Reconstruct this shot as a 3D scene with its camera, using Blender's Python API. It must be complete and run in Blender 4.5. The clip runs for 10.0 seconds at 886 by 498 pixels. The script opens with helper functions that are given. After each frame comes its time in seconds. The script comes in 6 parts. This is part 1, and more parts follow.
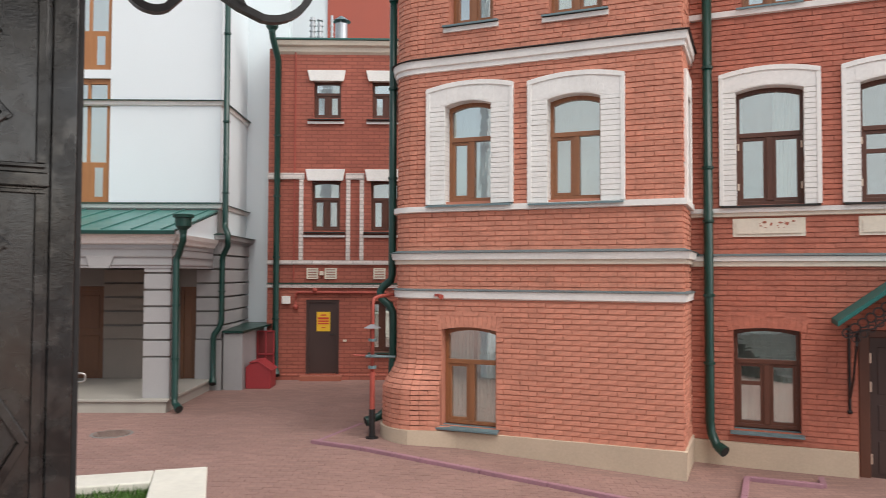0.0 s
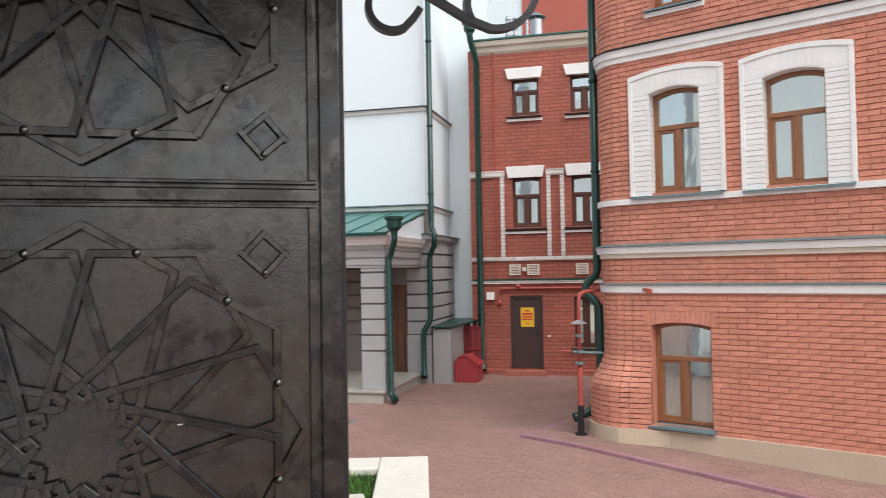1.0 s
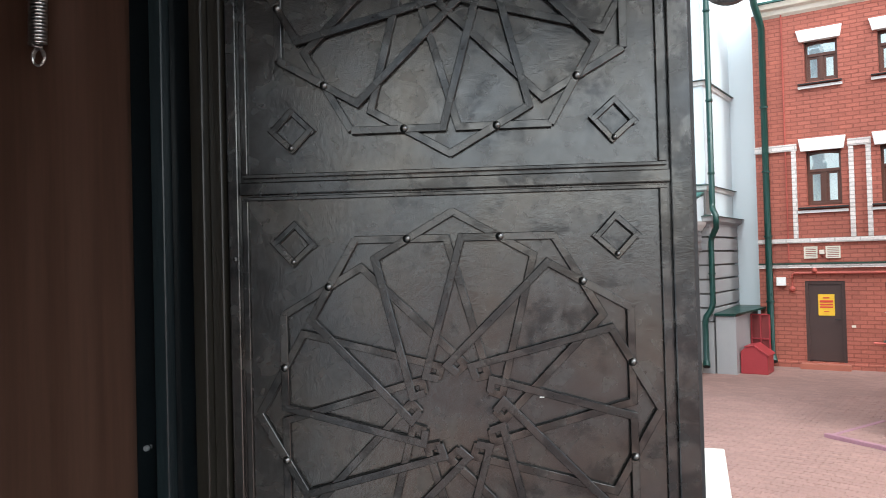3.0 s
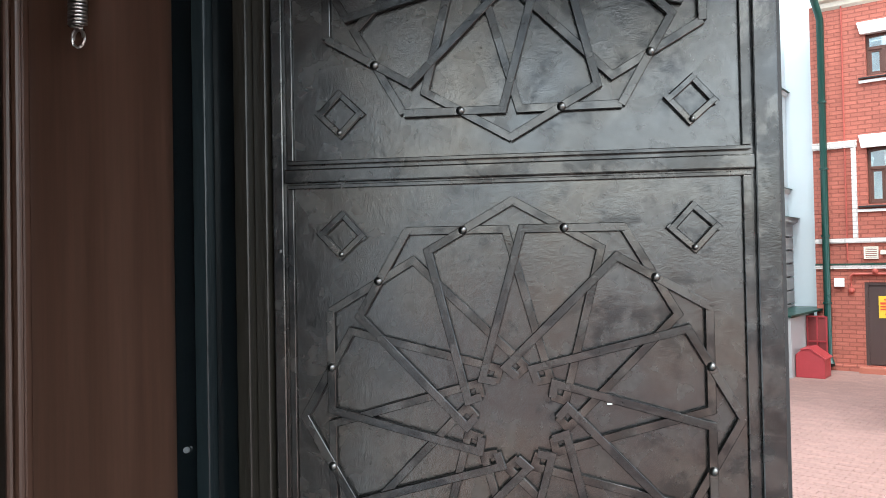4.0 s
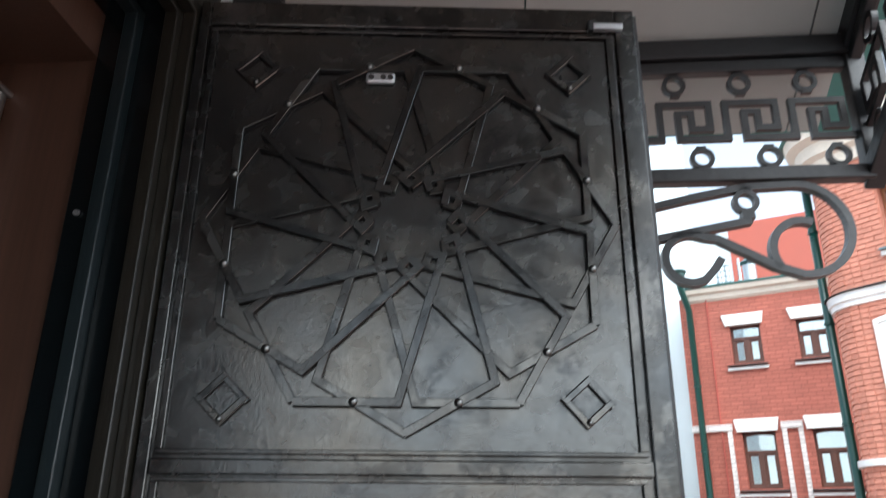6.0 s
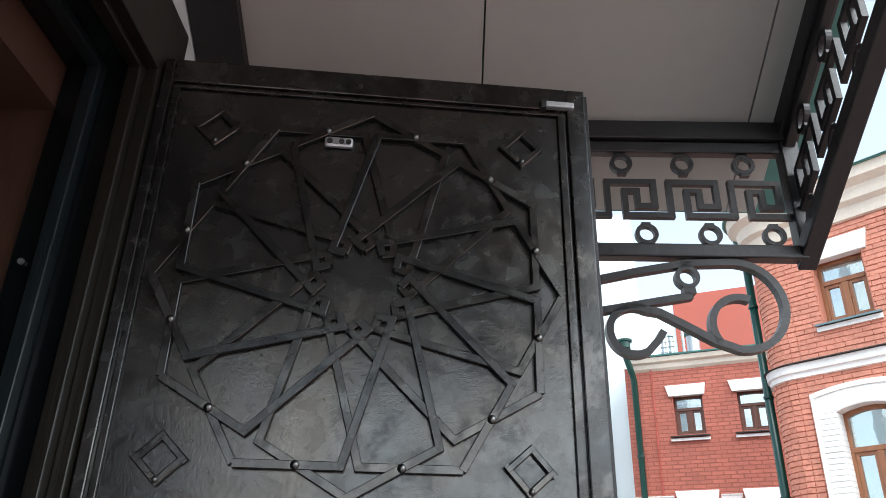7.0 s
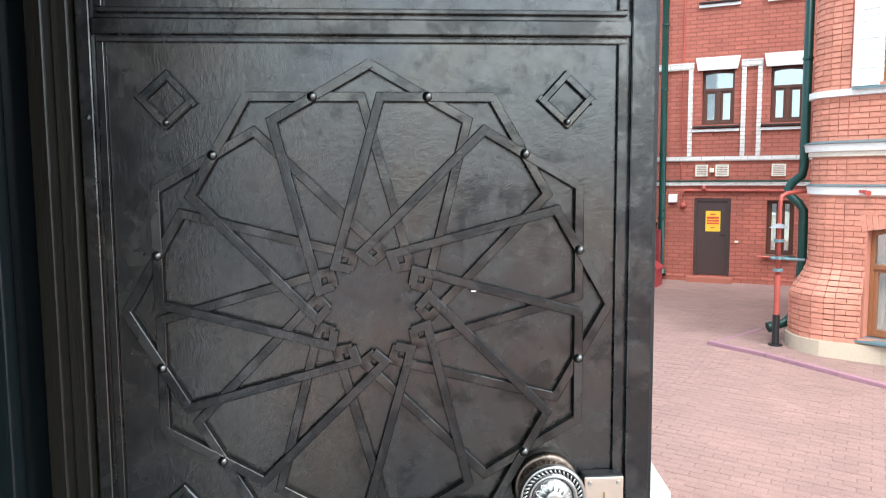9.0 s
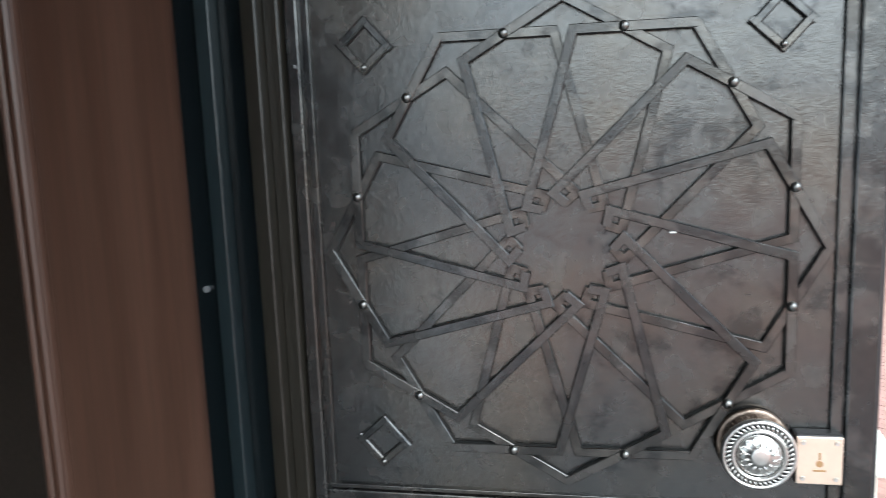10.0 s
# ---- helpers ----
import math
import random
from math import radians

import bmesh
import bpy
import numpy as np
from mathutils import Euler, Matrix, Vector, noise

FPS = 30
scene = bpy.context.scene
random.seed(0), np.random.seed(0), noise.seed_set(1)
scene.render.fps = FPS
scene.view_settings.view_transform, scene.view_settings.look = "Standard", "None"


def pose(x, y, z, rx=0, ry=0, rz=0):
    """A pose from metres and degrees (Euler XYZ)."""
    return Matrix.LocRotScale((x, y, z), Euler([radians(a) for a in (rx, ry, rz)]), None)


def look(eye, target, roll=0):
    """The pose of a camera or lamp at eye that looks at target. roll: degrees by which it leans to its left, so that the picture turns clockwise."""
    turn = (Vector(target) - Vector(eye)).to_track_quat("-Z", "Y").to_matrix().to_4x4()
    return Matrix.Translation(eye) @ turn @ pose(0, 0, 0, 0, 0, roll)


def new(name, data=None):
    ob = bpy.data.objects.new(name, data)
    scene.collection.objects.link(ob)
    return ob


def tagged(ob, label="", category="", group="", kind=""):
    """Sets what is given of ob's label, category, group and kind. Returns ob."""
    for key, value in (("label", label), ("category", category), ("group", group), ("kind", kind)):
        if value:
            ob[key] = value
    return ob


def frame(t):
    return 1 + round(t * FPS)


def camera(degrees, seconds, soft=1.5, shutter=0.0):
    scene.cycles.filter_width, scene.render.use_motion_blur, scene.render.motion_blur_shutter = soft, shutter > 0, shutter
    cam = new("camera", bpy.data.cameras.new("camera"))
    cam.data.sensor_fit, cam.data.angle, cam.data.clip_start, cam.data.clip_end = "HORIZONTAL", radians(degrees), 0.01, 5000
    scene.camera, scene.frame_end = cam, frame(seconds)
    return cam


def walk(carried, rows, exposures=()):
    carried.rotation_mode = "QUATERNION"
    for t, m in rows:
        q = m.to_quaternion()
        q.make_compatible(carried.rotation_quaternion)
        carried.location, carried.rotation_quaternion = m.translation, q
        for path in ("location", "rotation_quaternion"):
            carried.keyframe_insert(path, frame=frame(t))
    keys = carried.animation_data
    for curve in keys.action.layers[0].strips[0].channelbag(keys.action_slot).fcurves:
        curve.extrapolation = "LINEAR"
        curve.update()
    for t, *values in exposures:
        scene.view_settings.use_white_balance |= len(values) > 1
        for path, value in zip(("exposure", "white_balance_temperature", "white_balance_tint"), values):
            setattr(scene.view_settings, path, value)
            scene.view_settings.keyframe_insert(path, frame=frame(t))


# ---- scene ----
cam = camera(61.1, 10.0, soft=0.6, shutter=0.25)
PATH = [
    (0, (0.836, -1.532, 1.6), (1.886, 0.169, 1.667), 0.2),
    (0.5, (0.801, -1.52, 1.606), (1.624, 0.301, 1.667), -0.7),
    (1, (0.745, -1.528, 1.611), (1.317, 0.388, 1.669), -1.0),
    (1.5, (0.705, -1.542, 1.609), (1.119, 0.414, 1.662), -1.3),
    (2, (0.661, -1.551, 1.603), (0.909, 0.433, 1.649), -1.5),
    (2.5, (0.609, -1.56, 1.604), (0.614, 0.44, 1.644), -1.6),
    (3, (0.574, -1.534, 1.605), (0.451, 0.462, 1.64), -1.5),
    (4.5, (0.519, -1.355, 1.593), (0.259, 0.628, 1.626), -0.9),
    (5, (0.499, -1.311, 1.599), (0.251, 0.673, 1.645), -0.4),
    (5.5, (0.502, -1.315, 1.615), (0.327, 0.649, 1.95), 0.3),
    (6, (0.533, -1.366, 1.658), (0.578, 0.502, 2.371), 0.4),
    (6.2, (0.532, -1.369, 1.656), (0.632, 0.457, 2.467), 0.2),
    (7.3, (0.532, -1.394, 1.657), (0.711, 0.401, 2.522), 1.3),
    (7.5, (0.531, -1.382, 1.649), (0.719, 0.455, 2.417), 1.4),
    (8, (0.531, -1.348, 1.615), (0.733, 0.61, 1.967), 1.6),
    (8.5, (0.538, -1.311, 1.572), (0.728, 0.68, 1.542), 0.3),
    (9, (0.531, -1.27, 1.524), (0.671, 0.715, 1.33), -0.4),
    (9.5, (0.532, -1.257, 1.493), (0.515, 0.721, 1.195), -1.4),
    (10, (0.534, -1.253, 1.493), (0.16, 0.689, 1.199), -2.2),
]
walk(cam, [(t, look(e, g, r)) for t, e, g, r in PATH],
     exposures=[(0.0, 0.10, 6600, 10), (1.0, 0.30, 6400, 9), (2.0, 0.60, 6150, 7), (3.0, 1.02, 5950, 4), (4.5, 1.68, 5800, 1), (5.0, 1.72, 5800, 1), (5.5, 1.25, 5800, 3), (6.0, 1.22, 5750, 2), (7.5, 0.95, 5900, 4), (8.0, 1.08, 5800, 3), (8.5, 1.12, 5700, 2), (9.0, 1.3, 5650, 0), (10.0, 1.68, 5700, 0)])

# ---- world, sun, exposure ----
world = bpy.data.worlds.new("sky")
scene.world = world
world.use_nodes = True
wn, wl = world.node_tree.nodes, world.node_tree.links
sky = wn.new("ShaderNodeTexSky")
sky.sky_type, sky.sun_disc = "NISHITA", False
sky.sun_elevation, sky.sun_rotation = radians(48), radians(150)
sky.air_density, sky.dust_density = 1.0, 4.0
grey = wn.new("ShaderNodeHueSaturation")          # thin cloud takes most of the blue out of the sky
grey.inputs["Saturation"].default_value = 0.4
grey.inputs["Value"].default_value = 1.0
wl.new(sky.outputs[0], grey.inputs["Color"])
wl.new(grey.outputs[0], wn["Background"].inputs["Color"])
wn["Background"].inputs["Strength"].default_value = 0.21
sun = new("sun", bpy.data.lights.new("sun", "SUN"))
sun.data.energy, sun.data.angle, sun.data.color = 1.0, radians(25), (1.0, 0.96, 0.9)
sun.matrix_world = look((0, 0, 0), (0.3, 0.55, -0.85))


# ---- materials ----
def mat(name, base, rough=0.6, metal=0.0, vary=0.15, grain=40.0, bump=0.15, stain=2.0, spec=0.5, coat=0.0, stretch=(1, 1, 1), rand=0.0, depth=0.01):
    """A worn surface: two scales of colour change and a fine relief."""
    m = bpy.data.materials.new(name)
    m.use_nodes = True
    n, l = m.node_tree.nodes, m.node_tree.links
    b = n["Principled BSDF"]
    co = n.new("ShaderNodeTexCoord")
    mp = n.new("ShaderNodeMapping")
    mp.inputs["Scale"].default_value = stretch
    l.new(co.outputs["Object"], mp.inputs["Vector"])
    fine, big = n.new("ShaderNodeTexNoise"), n.new("ShaderNodeTexNoise")
    fine.inputs["Scale"].default_value, fine.inputs["Detail"].default_value = grain, 5
    big.inputs["Scale"].default_value, big.inputs["Detail"].default_value = stain, 6
    l.new(mp.outputs[0], fine.inputs["Vector"])
    l.new(mp.outputs[0], big.inputs["Vector"])
    add = n.new("ShaderNodeMath")
    add.operation = "MULTIPLY_ADD"
    add.inputs[1].default_value = 0.45
    l.new(fine.outputs["Fac"], add.inputs[0])
    half = n.new("ShaderNodeMath")
    half.operation = "MULTIPLY"
    half.inputs[1].default_value = 0.55
    l.new(big.outputs["Fac"], half.inputs[0])
    l.new(half.outputs[0], add.inputs[2])
    rng = n.new("ShaderNodeMapRange")
    rng.inputs["From Min"].default_value, rng.inputs["From Max"].default_value = 0.3, 0.7
    rng.inputs["To Min"].default_value, rng.inputs["To Max"].default_value = 1 - vary, 1 + vary
    l.new(add.outputs[0], rng.inputs["Value"])
    val = rng.outputs[0]
    if rand:
        info = n.new("ShaderNodeObjectInfo")
        geo = n.new("ShaderNodeNewGeometry")
        mix = n.new("ShaderNodeMath")
        mix.operation = "ADD"
        l.new(info.outputs["Random"], mix.inputs[0])
        l.new(geo.outputs["Random Per Island"], mix.inputs[1])
        fr = n.new("ShaderNodeMath")
        fr.operation = "FRACT"
        l.new(mix.outputs[0], fr.inputs[0])
        r2 = n.new("ShaderNodeMapRange")
        r2.inputs["To Min"].default_value, r2.inputs["To Max"].default_value = 1 - rand, 1 + rand
        l.new(fr.outputs[0], r2.inputs["Value"])
        mul = n.new("ShaderNodeMath")
        mul.operation = "MULTIPLY"
        l.new(val, mul.inputs[0])
        l.new(r2.outputs[0], mul.inputs[1])
        val = mul.outputs[0]
    vm = n.new("ShaderNodeVectorMath")
    vm.operation = "SCALE"
    vm.inputs[0].default_value = base
    l.new(val, vm.inputs["Scale"])
    l.new(vm.outputs[0], b.inputs["Base Color"])
    rr = n.new("ShaderNodeMapRange")
    rr.inputs["To Min"].default_value, rr.inputs["To Max"].default_value = max(0.03, rough - 0.12), min(1, rough + 0.12)
    l.new(big.outputs["Fac"], rr.inputs["Value"])
    l.new(rr.outputs[0], b.inputs["Roughness"])
    b.inputs["Metallic"].default_value = metal
    b.inputs["Specular IOR Level"].default_value = spec
    b.inputs["Coat Weight"].default_value = coat
    if bump:
        bp = n.new("ShaderNodeBump")
        bp.inputs["Strength"].default_value, bp.inputs["Distance"].default_value = bump, depth
        l.new(add.outputs[0], bp.inputs["Height"])
        l.new(bp.outputs[0], b.inputs["Normal"])
    return m


def brickwork(name, base, joint, length, height, gap, rough=0.8, axis="XZ", vary=0.12, bump=0.6, rot=0.0):
    """Courses of brick or pavers laid on a surface that stays some way off."""
    m = mat(name, base, rough, vary=vary, grain=30, bump=0.0, stain=0.8)
    n, l = m.node_tree.nodes, m.node_tree.links
    b = n["Principled BSDF"]
    co = n.new("ShaderNodeTexCoord")
    sep, com = n.new("ShaderNodeSeparateXYZ"), n.new("ShaderNodeCombineXYZ")
    l.new(co.outputs["Object"], sep.inputs[0])
    l.new(sep.outputs["X"], com.inputs["X"])
    l.new(sep.outputs[axis[1]], com.inputs["Y"])
    turn = n.new("ShaderNodeMapping")
    turn.inputs["Rotation"].default_value = (0, 0, rot)
    l.new(com.outputs[0], turn.inputs["Vector"])
    br = n.new("ShaderNodeTexBrick")
    br.inputs["Scale"].default_value = 1.0
    br.inputs["Brick Width"].default_value, br.inputs["Row Height"].default_value = length, height
    br.inputs["Mortar Size"].default_value, br.inputs["Mortar Smooth"].default_value = gap, 0.3
    br.inputs["Color1"].default_value = (0.9, 0.9, 0.9, 1)
    br.inputs["Color2"].default_value = (1.1, 1.1, 1.1, 1)
    br.inputs["Mortar"].default_value = (joint, joint, joint, 1)
    l.new(turn.outputs[0], br.inputs["Vector"])
    old = b.inputs["Base Color"].links[0].from_socket
    mx = n.new("ShaderNodeVectorMath")
    mx.operation = "MULTIPLY"
    l.new(old, mx.inputs[0])
    l.new(br.outputs["Color"], mx.inputs[1])
    l.new(mx.outputs[0], b.inputs["Base Color"])
    bp = n.new("ShaderNodeBump")
    bp.inputs["Strength"].default_value, bp.inputs["Distance"].default_value = bump, 0.012
    bp.invert = True
    l.new(br.outputs["Fac"], bp.inputs["Height"])
    l.new(bp.outputs[0], b.inputs["Normal"])
    return m


def pane_glass(name, mirror=0.35, tint=(0.9, 0.96, 0.95)):
    m = bpy.data.materials.new(name)
    m.use_nodes = True
    n, l = m.node_tree.nodes, m.node_tree.links
    out = n["Material Output"]
    gl, tr, mx = n.new("ShaderNodeBsdfGlossy"), n.new("ShaderNodeBsdfTransparent"), n.new("ShaderNodeMixShader")
    gl.inputs["Roughness"].default_value = 0.015
    wob, bp = n.new("ShaderNodeTexNoise"), n.new("ShaderNodeBump")
    wob.inputs["Scale"].default_value = 2.5
    bp.inputs["Strength"].default_value, bp.inputs["Distance"].default_value = 0.12, 0.01
    l.new(wob.outputs["Fac"], bp.inputs["Height"])
    l.new(bp.outputs[0], gl.inputs["Normal"])
    gl.inputs["Color"].default_value = (*tint, 1)
    tr.inputs["Color"].default_value = (*tint, 1)
    mx.inputs["Fac"].default_value = mirror
    l.new(tr.outputs[0], mx.inputs[1])
    l.new(gl.outputs[0], mx.inputs[2])
    l.new(mx.outputs[0], out.inputs["Surface"])
    return m


RED = (0.44, 0.148, 0.098)
M_BRICK = mat("painted_brick", RED, 0.75, vary=0.22, grain=17, bump=1.1, stain=3.0, rand=0.05, depth=0.02)
M_BAYBR = mat("orange_painted_brick", (0.565, 0.236, 0.160), 0.75, vary=0.22, grain=17, bump=1.1, stain=3.0, rand=0.05, depth=0.02)
# Unseen porch floor and steps, kept dark so the door reflects less light.
M_PORCH = mat("unseen_dark_stone", (0.08, 0.078, 0.075), 0.5, vary=0.2, grain=60)
# Joints: brick paint darkened to stand in for shade between the bricks.
M_JOINTB = mat("orange_joint_shade", (0.48, 0.195, 0.130), 0.9, vary=0.1)
M_JOINT = mat("dark_red_and_joint_shade", (0.37, 0.124, 0.082), 0.9, vary=0.1)
M_BACK = brickwork("deep_red_brick", (0.36, 0.108, 0.074), 0.72, 0.28, 0.092, 0.012, vary=0.24, bump=1.0)
M_WHITE = mat("white_paint", (0.78, 0.78, 0.755), 0.7, vary=0.09, grain=22, bump=0.5, stain=2.5, depth=0.015)
M_WJOINT = mat("grey_white_joint", (0.60, 0.59, 0.565), 0.85, vary=0.15)
M_RTRIM = brickwork("pinkish_white_paint", (0.68, 0.63, 0.60), 0.72, 0.5, 0.092, 0.014, vary=0.25, bump=0.8)
M_CREAM = mat("cream_paint", (0.68, 0.62, 0.52), 0.7, vary=0.11, grain=22, bump=0.5, depth=0.015)
M_PLINTH = mat("plinth_render", (0.50, 0.40, 0.30), 0.85, vary=0.1, grain=35, bump=0.3)
M_PALE = mat("pale_blue_render", (0.70, 0.77, 0.80), 0.8, vary=0.03, grain=40, bump=0.1, stain=0.6)
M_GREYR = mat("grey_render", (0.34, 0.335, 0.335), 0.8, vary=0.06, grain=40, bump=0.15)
# Tan walls inside the portico, darkened for the shade under its roof.
M_TAN = mat("shaded_tan_render", (0.235, 0.205, 0.178), 0.85, vary=0.08, grain=40, bump=0.15)
M_PDOOR = mat("dark_oak_door", (0.13, 0.055, 0.025), 0.45, vary=0.2, grain=30, stretch=(6, 6, 0.6), bump=0.1)
M_DGREY = mat("dark_grey_rim_and_groove_shade", (0.20, 0.19, 0.18), 0.85, vary=0.08, grain=40, bump=0.15)
M_GREEN = mat("green_paint", (0.004, 0.040, 0.031), 0.32, vary=0.15, grain=20, bump=0.1)
M_GROOF = mat("green_roof_sheet", (0.055, 0.175, 0.155), 0.36, vary=0.12, grain=12, bump=0.1)
M_CGREEN = mat("canopy_green_sheet", (0.02, 0.13, 0.115), 0.55, vary=0.15, grain=20, bump=0.1, spec=0.3)
M_FLASH = mat("zinc_flashing", (0.16, 0.24, 0.26), 0.45, metal=0.4, vary=0.1)
M_WOODF = mat("window_wood", (0.26, 0.108, 0.046), 0.4, vary=0.2, grain=30, stretch=(6, 6, 0.6), bump=0.1, coat=0.2)
M_DWOODF = mat("dark_window_wood", (0.10, 0.038, 0.023), 0.4, vary=0.2, grain=30, stretch=(6, 6, 0.6), bump=0.1)
M_GLASS = pane_glass("window_glass", 0.5)
M_CURT = mat("curtain", (0.75, 0.77, 0.73), 0.9, vary=0.10, grain=6, stretch=(5, 5, 0.2), bump=0.3)
# Pale sheet behind panes: part blind, part painted sky reflection.
M_BLIND_SKY = mat("blind_and_sky_sheen", (0.64, 0.71, 0.68), 0.9, vary=0.05, grain=30, bump=0.05)
M_VEST = mat("vestibule_brown", (0.075, 0.057, 0.045), 0.8, vary=0.2)
M_ROOM = mat("dim_room", (0.30, 0.28, 0.25), 0.9, vary=0.1)
M_SDOOR = mat("brown_steel", (0.055, 0.032, 0.028), 0.45, vary=0.1, grain=60, bump=0.1)
M_YEL = mat("yellow_sign", (0.80, 0.50, 0.03), 0.5, vary=0.04)
M_REDP = mat("red_enamel", (0.34, 0.035, 0.042), 0.45, vary=0.12, grain=25, bump=0.1)
M_SIGNR = mat("sign_red", (0.6, 0.06, 0.03), 0.5, vary=0.05)
M_PAVE = brickwork("red_pavers", (0.275, 0.166, 0.140), 0.86, 0.21, 0.105, 0.008, axis="XY", vary=0.24, bump=0.5, rot=0.6)
M_PAVER = mat("clay_paver", (0.275, 0.166, 0.140), 0.8, vary=0.22, grain=45, bump=0.4, stain=0.9, rand=0.07)
M_KERB = mat("mauve_kerb_paint", (0.31, 0.16, 0.195), 0.7, vary=0.2, grain=25, bump=0.3)
M_STONE = mat("white_stone", (0.70, 0.68, 0.60), 0.55, vary=0.1, grain=14, bump=0.15)
M_STEP = mat("granite_step", (0.36, 0.34, 0.30), 0.6, vary=0.15, grain=60, bump=0.1)
M_GRASS = mat("grass_blades", (0.07, 0.16, 0.025), 0.7, vary=0.3, rand=0.3)
M_SOIL = mat("soil", (0.05, 0.06, 0.02), 0.95, vary=0.3)
M_IRON = mat("black_iron", (0.022, 0.021, 0.022), 0.42, metal=0.3, vary=0.25, grain=60, bump=0.25)
M_FRAME = mat("black_enamel_frame", (0.004, 0.006, 0.007), 0.2, vary=0.2, grain=30, bump=0.12, stretch=(3, 3, 0.4))
# Ridge: the black enamel lightened towards teal for the sky sheen on it.
M_RIDGE = mat("sky_lit_enamel_ridge", (0.009, 0.014, 0.016), 0.3, vary=0.35, grain=60, bump=0.2, stretch=(3, 3, 0.4))
M_BRNFR = mat("brown_black_enamel", (0.013, 0.0115, 0.0085), 0.36, vary=0.4, grain=50, bump=0.2, stretch=(4, 4, 0.4))
M_SOFFIT = mat("grey_soffit", (0.37, 0.37, 0.345), 0.6, vary=0.04, grain=20, bump=0.05)
M_BWOOD = mat("brown_stained_wood", (0.064, 0.032, 0.021), 0.46, vary=0.25, grain=14, stretch=(9, 9, 0.35), bump=0.06, coat=0.1)
M_CHROME = mat("polished_nickel", (0.56, 0.55, 0.53), 0.30, metal=1.0, vary=0.12, grain=50, bump=0.1)
M_BRASS = mat("satin_brass_plate", (0.70, 0.565, 0.46), 0.42, metal=0.8, vary=0.06, grain=80, bump=0.05)
M_DARK = mat("dark_recess", (0.02, 0.018, 0.017), 0.8, vary=0.2)
M_RUST = mat("old_red_pipe_paint", (0.36, 0.07, 0.05), 0.55, vary=0.25, grain=25, bump=0.2)
M_GALV = mat("galvanised_sheet", (0.50, 0.52, 0.54), 0.4, metal=0.8, vary=0.15)


def bronze(name="patinated_bronze", worn=0.37):
    """Dark bronze paint on cast sheet: pitted and hammered, with blackened, glossier patches."""
    m = mat(name, (0.094, 0.0925, 0.0895), 0.28, metal=0.90, vary=0.24, grain=70, bump=0.0, stain=2.6)
    n, l = m.node_tree.nodes, m.node_tree.links
    b = n["Principled BSDF"]
    co = n.new("ShaderNodeTexCoord")

    def noise_at(scale, detail, warp=0.0, rough=0.5):
        t = n.new("ShaderNodeTexNoise")
        t.inputs["Scale"].default_value, t.inputs["Detail"].default_value = scale, detail
        t.inputs["Distortion"].default_value, t.inputs["Roughness"].default_value = warp, rough
        l.new(co.outputs["Object"], t.inputs["Vector"])
        return t.outputs["Fac"]
    patch, ramp = noise_at(9.0, 12, 0.35, 0.70), n.new("ShaderNodeValToRGB")
    ramp.color_ramp.elements[0].position, ramp.color_ramp.elements[0].color = worn, (0.58, 0.59, 0.61, 1)
    ramp.color_ramp.elements[1].position, ramp.color_ramp.elements[1].color = worn + 0.07, (1.0, 1.0, 1.0, 1)
    sep, lean = n.new("ShaderNodeSeparateXYZ"), n.new("ShaderNodeMath")     # the lock side is more soiled
    l.new(co.outputs["Object"], sep.inputs[0])
    lean.operation = "MULTIPLY_ADD"
    lean.inputs[1].default_value = -0.13
    lean.use_clamp = True
    l.new(sep.outputs["X"], lean.inputs[0])
    l.new(patch, lean.inputs[2])
    l.new(lean.outputs[0], ramp.inputs["Fac"])
    old = b.inputs["Base Color"].links[0].from_socket
    warm, wr = noise_at(3.1, 5, 0.3), n.new("ShaderNodeValToRGB")
    wr.color_ramp.elements[0].position, wr.color_ramp.elements[0].color = 0.45, (0.96, 0.98, 1.01, 1)
    wr.color_ramp.elements[1].position, wr.color_ramp.elements[1].color = 0.70, (1.16, 1.06, 0.95, 1)
    l.new(warm, wr.inputs["Fac"])
    mx, my = n.new("ShaderNodeVectorMath"), n.new("ShaderNodeVectorMath")
    mx.operation = my.operation = "MULTIPLY"
    l.new(old, mx.inputs[0])
    l.new(ramp.outputs["Color"], mx.inputs[1])
    l.new(mx.outputs[0], my.inputs[0])
    l.new(wr.outputs["Color"], my.inputs[1])
    l.new(my.outputs[0], b.inputs["Base Color"])
    rr = n.new("ShaderNodeMapRange")
    rr.inputs["From Min"].default_value, rr.inputs["From Max"].default_value = 0.3, 0.7
    rr.inputs["To Min"].default_value, rr.inputs["To Max"].default_value = 0.14, 0.33
    l.new(noise_at(22, 8, 0.4), rr.inputs["Value"])
    l.new(rr.outputs[0], b.inputs["Roughness"])
    b1, b2, b3 = (n.new("ShaderNodeBump") for _ in range(3))
    for bp, scale, detail, strength, dist in ((b1, 7, 2, 0.05, 0.012), (b2, 105, 6, 0.12, 0.003), (b3, 420, 3, 0.10, 0.0012)):
        bp.inputs["Strength"].default_value, bp.inputs["Distance"].default_value = strength, dist
        l.new(noise_at(scale, detail), bp.inputs["Height"])
    l.new(b1.outputs[0], b2.inputs["Normal"])
    l.new(b2.outputs[0], b3.inputs["Normal"])
    l.new(b3.outputs[0], b.inputs["Normal"])
    return m


M_BRONZE = bronze()
M_STRAP = bronze("rubbed_bronze", 0.43)
M_RIVET = mat("rubbed_steel_rivet", (0.17, 0.17, 0.165), 0.28, metal=1.0, vary=0.3, grain=120)
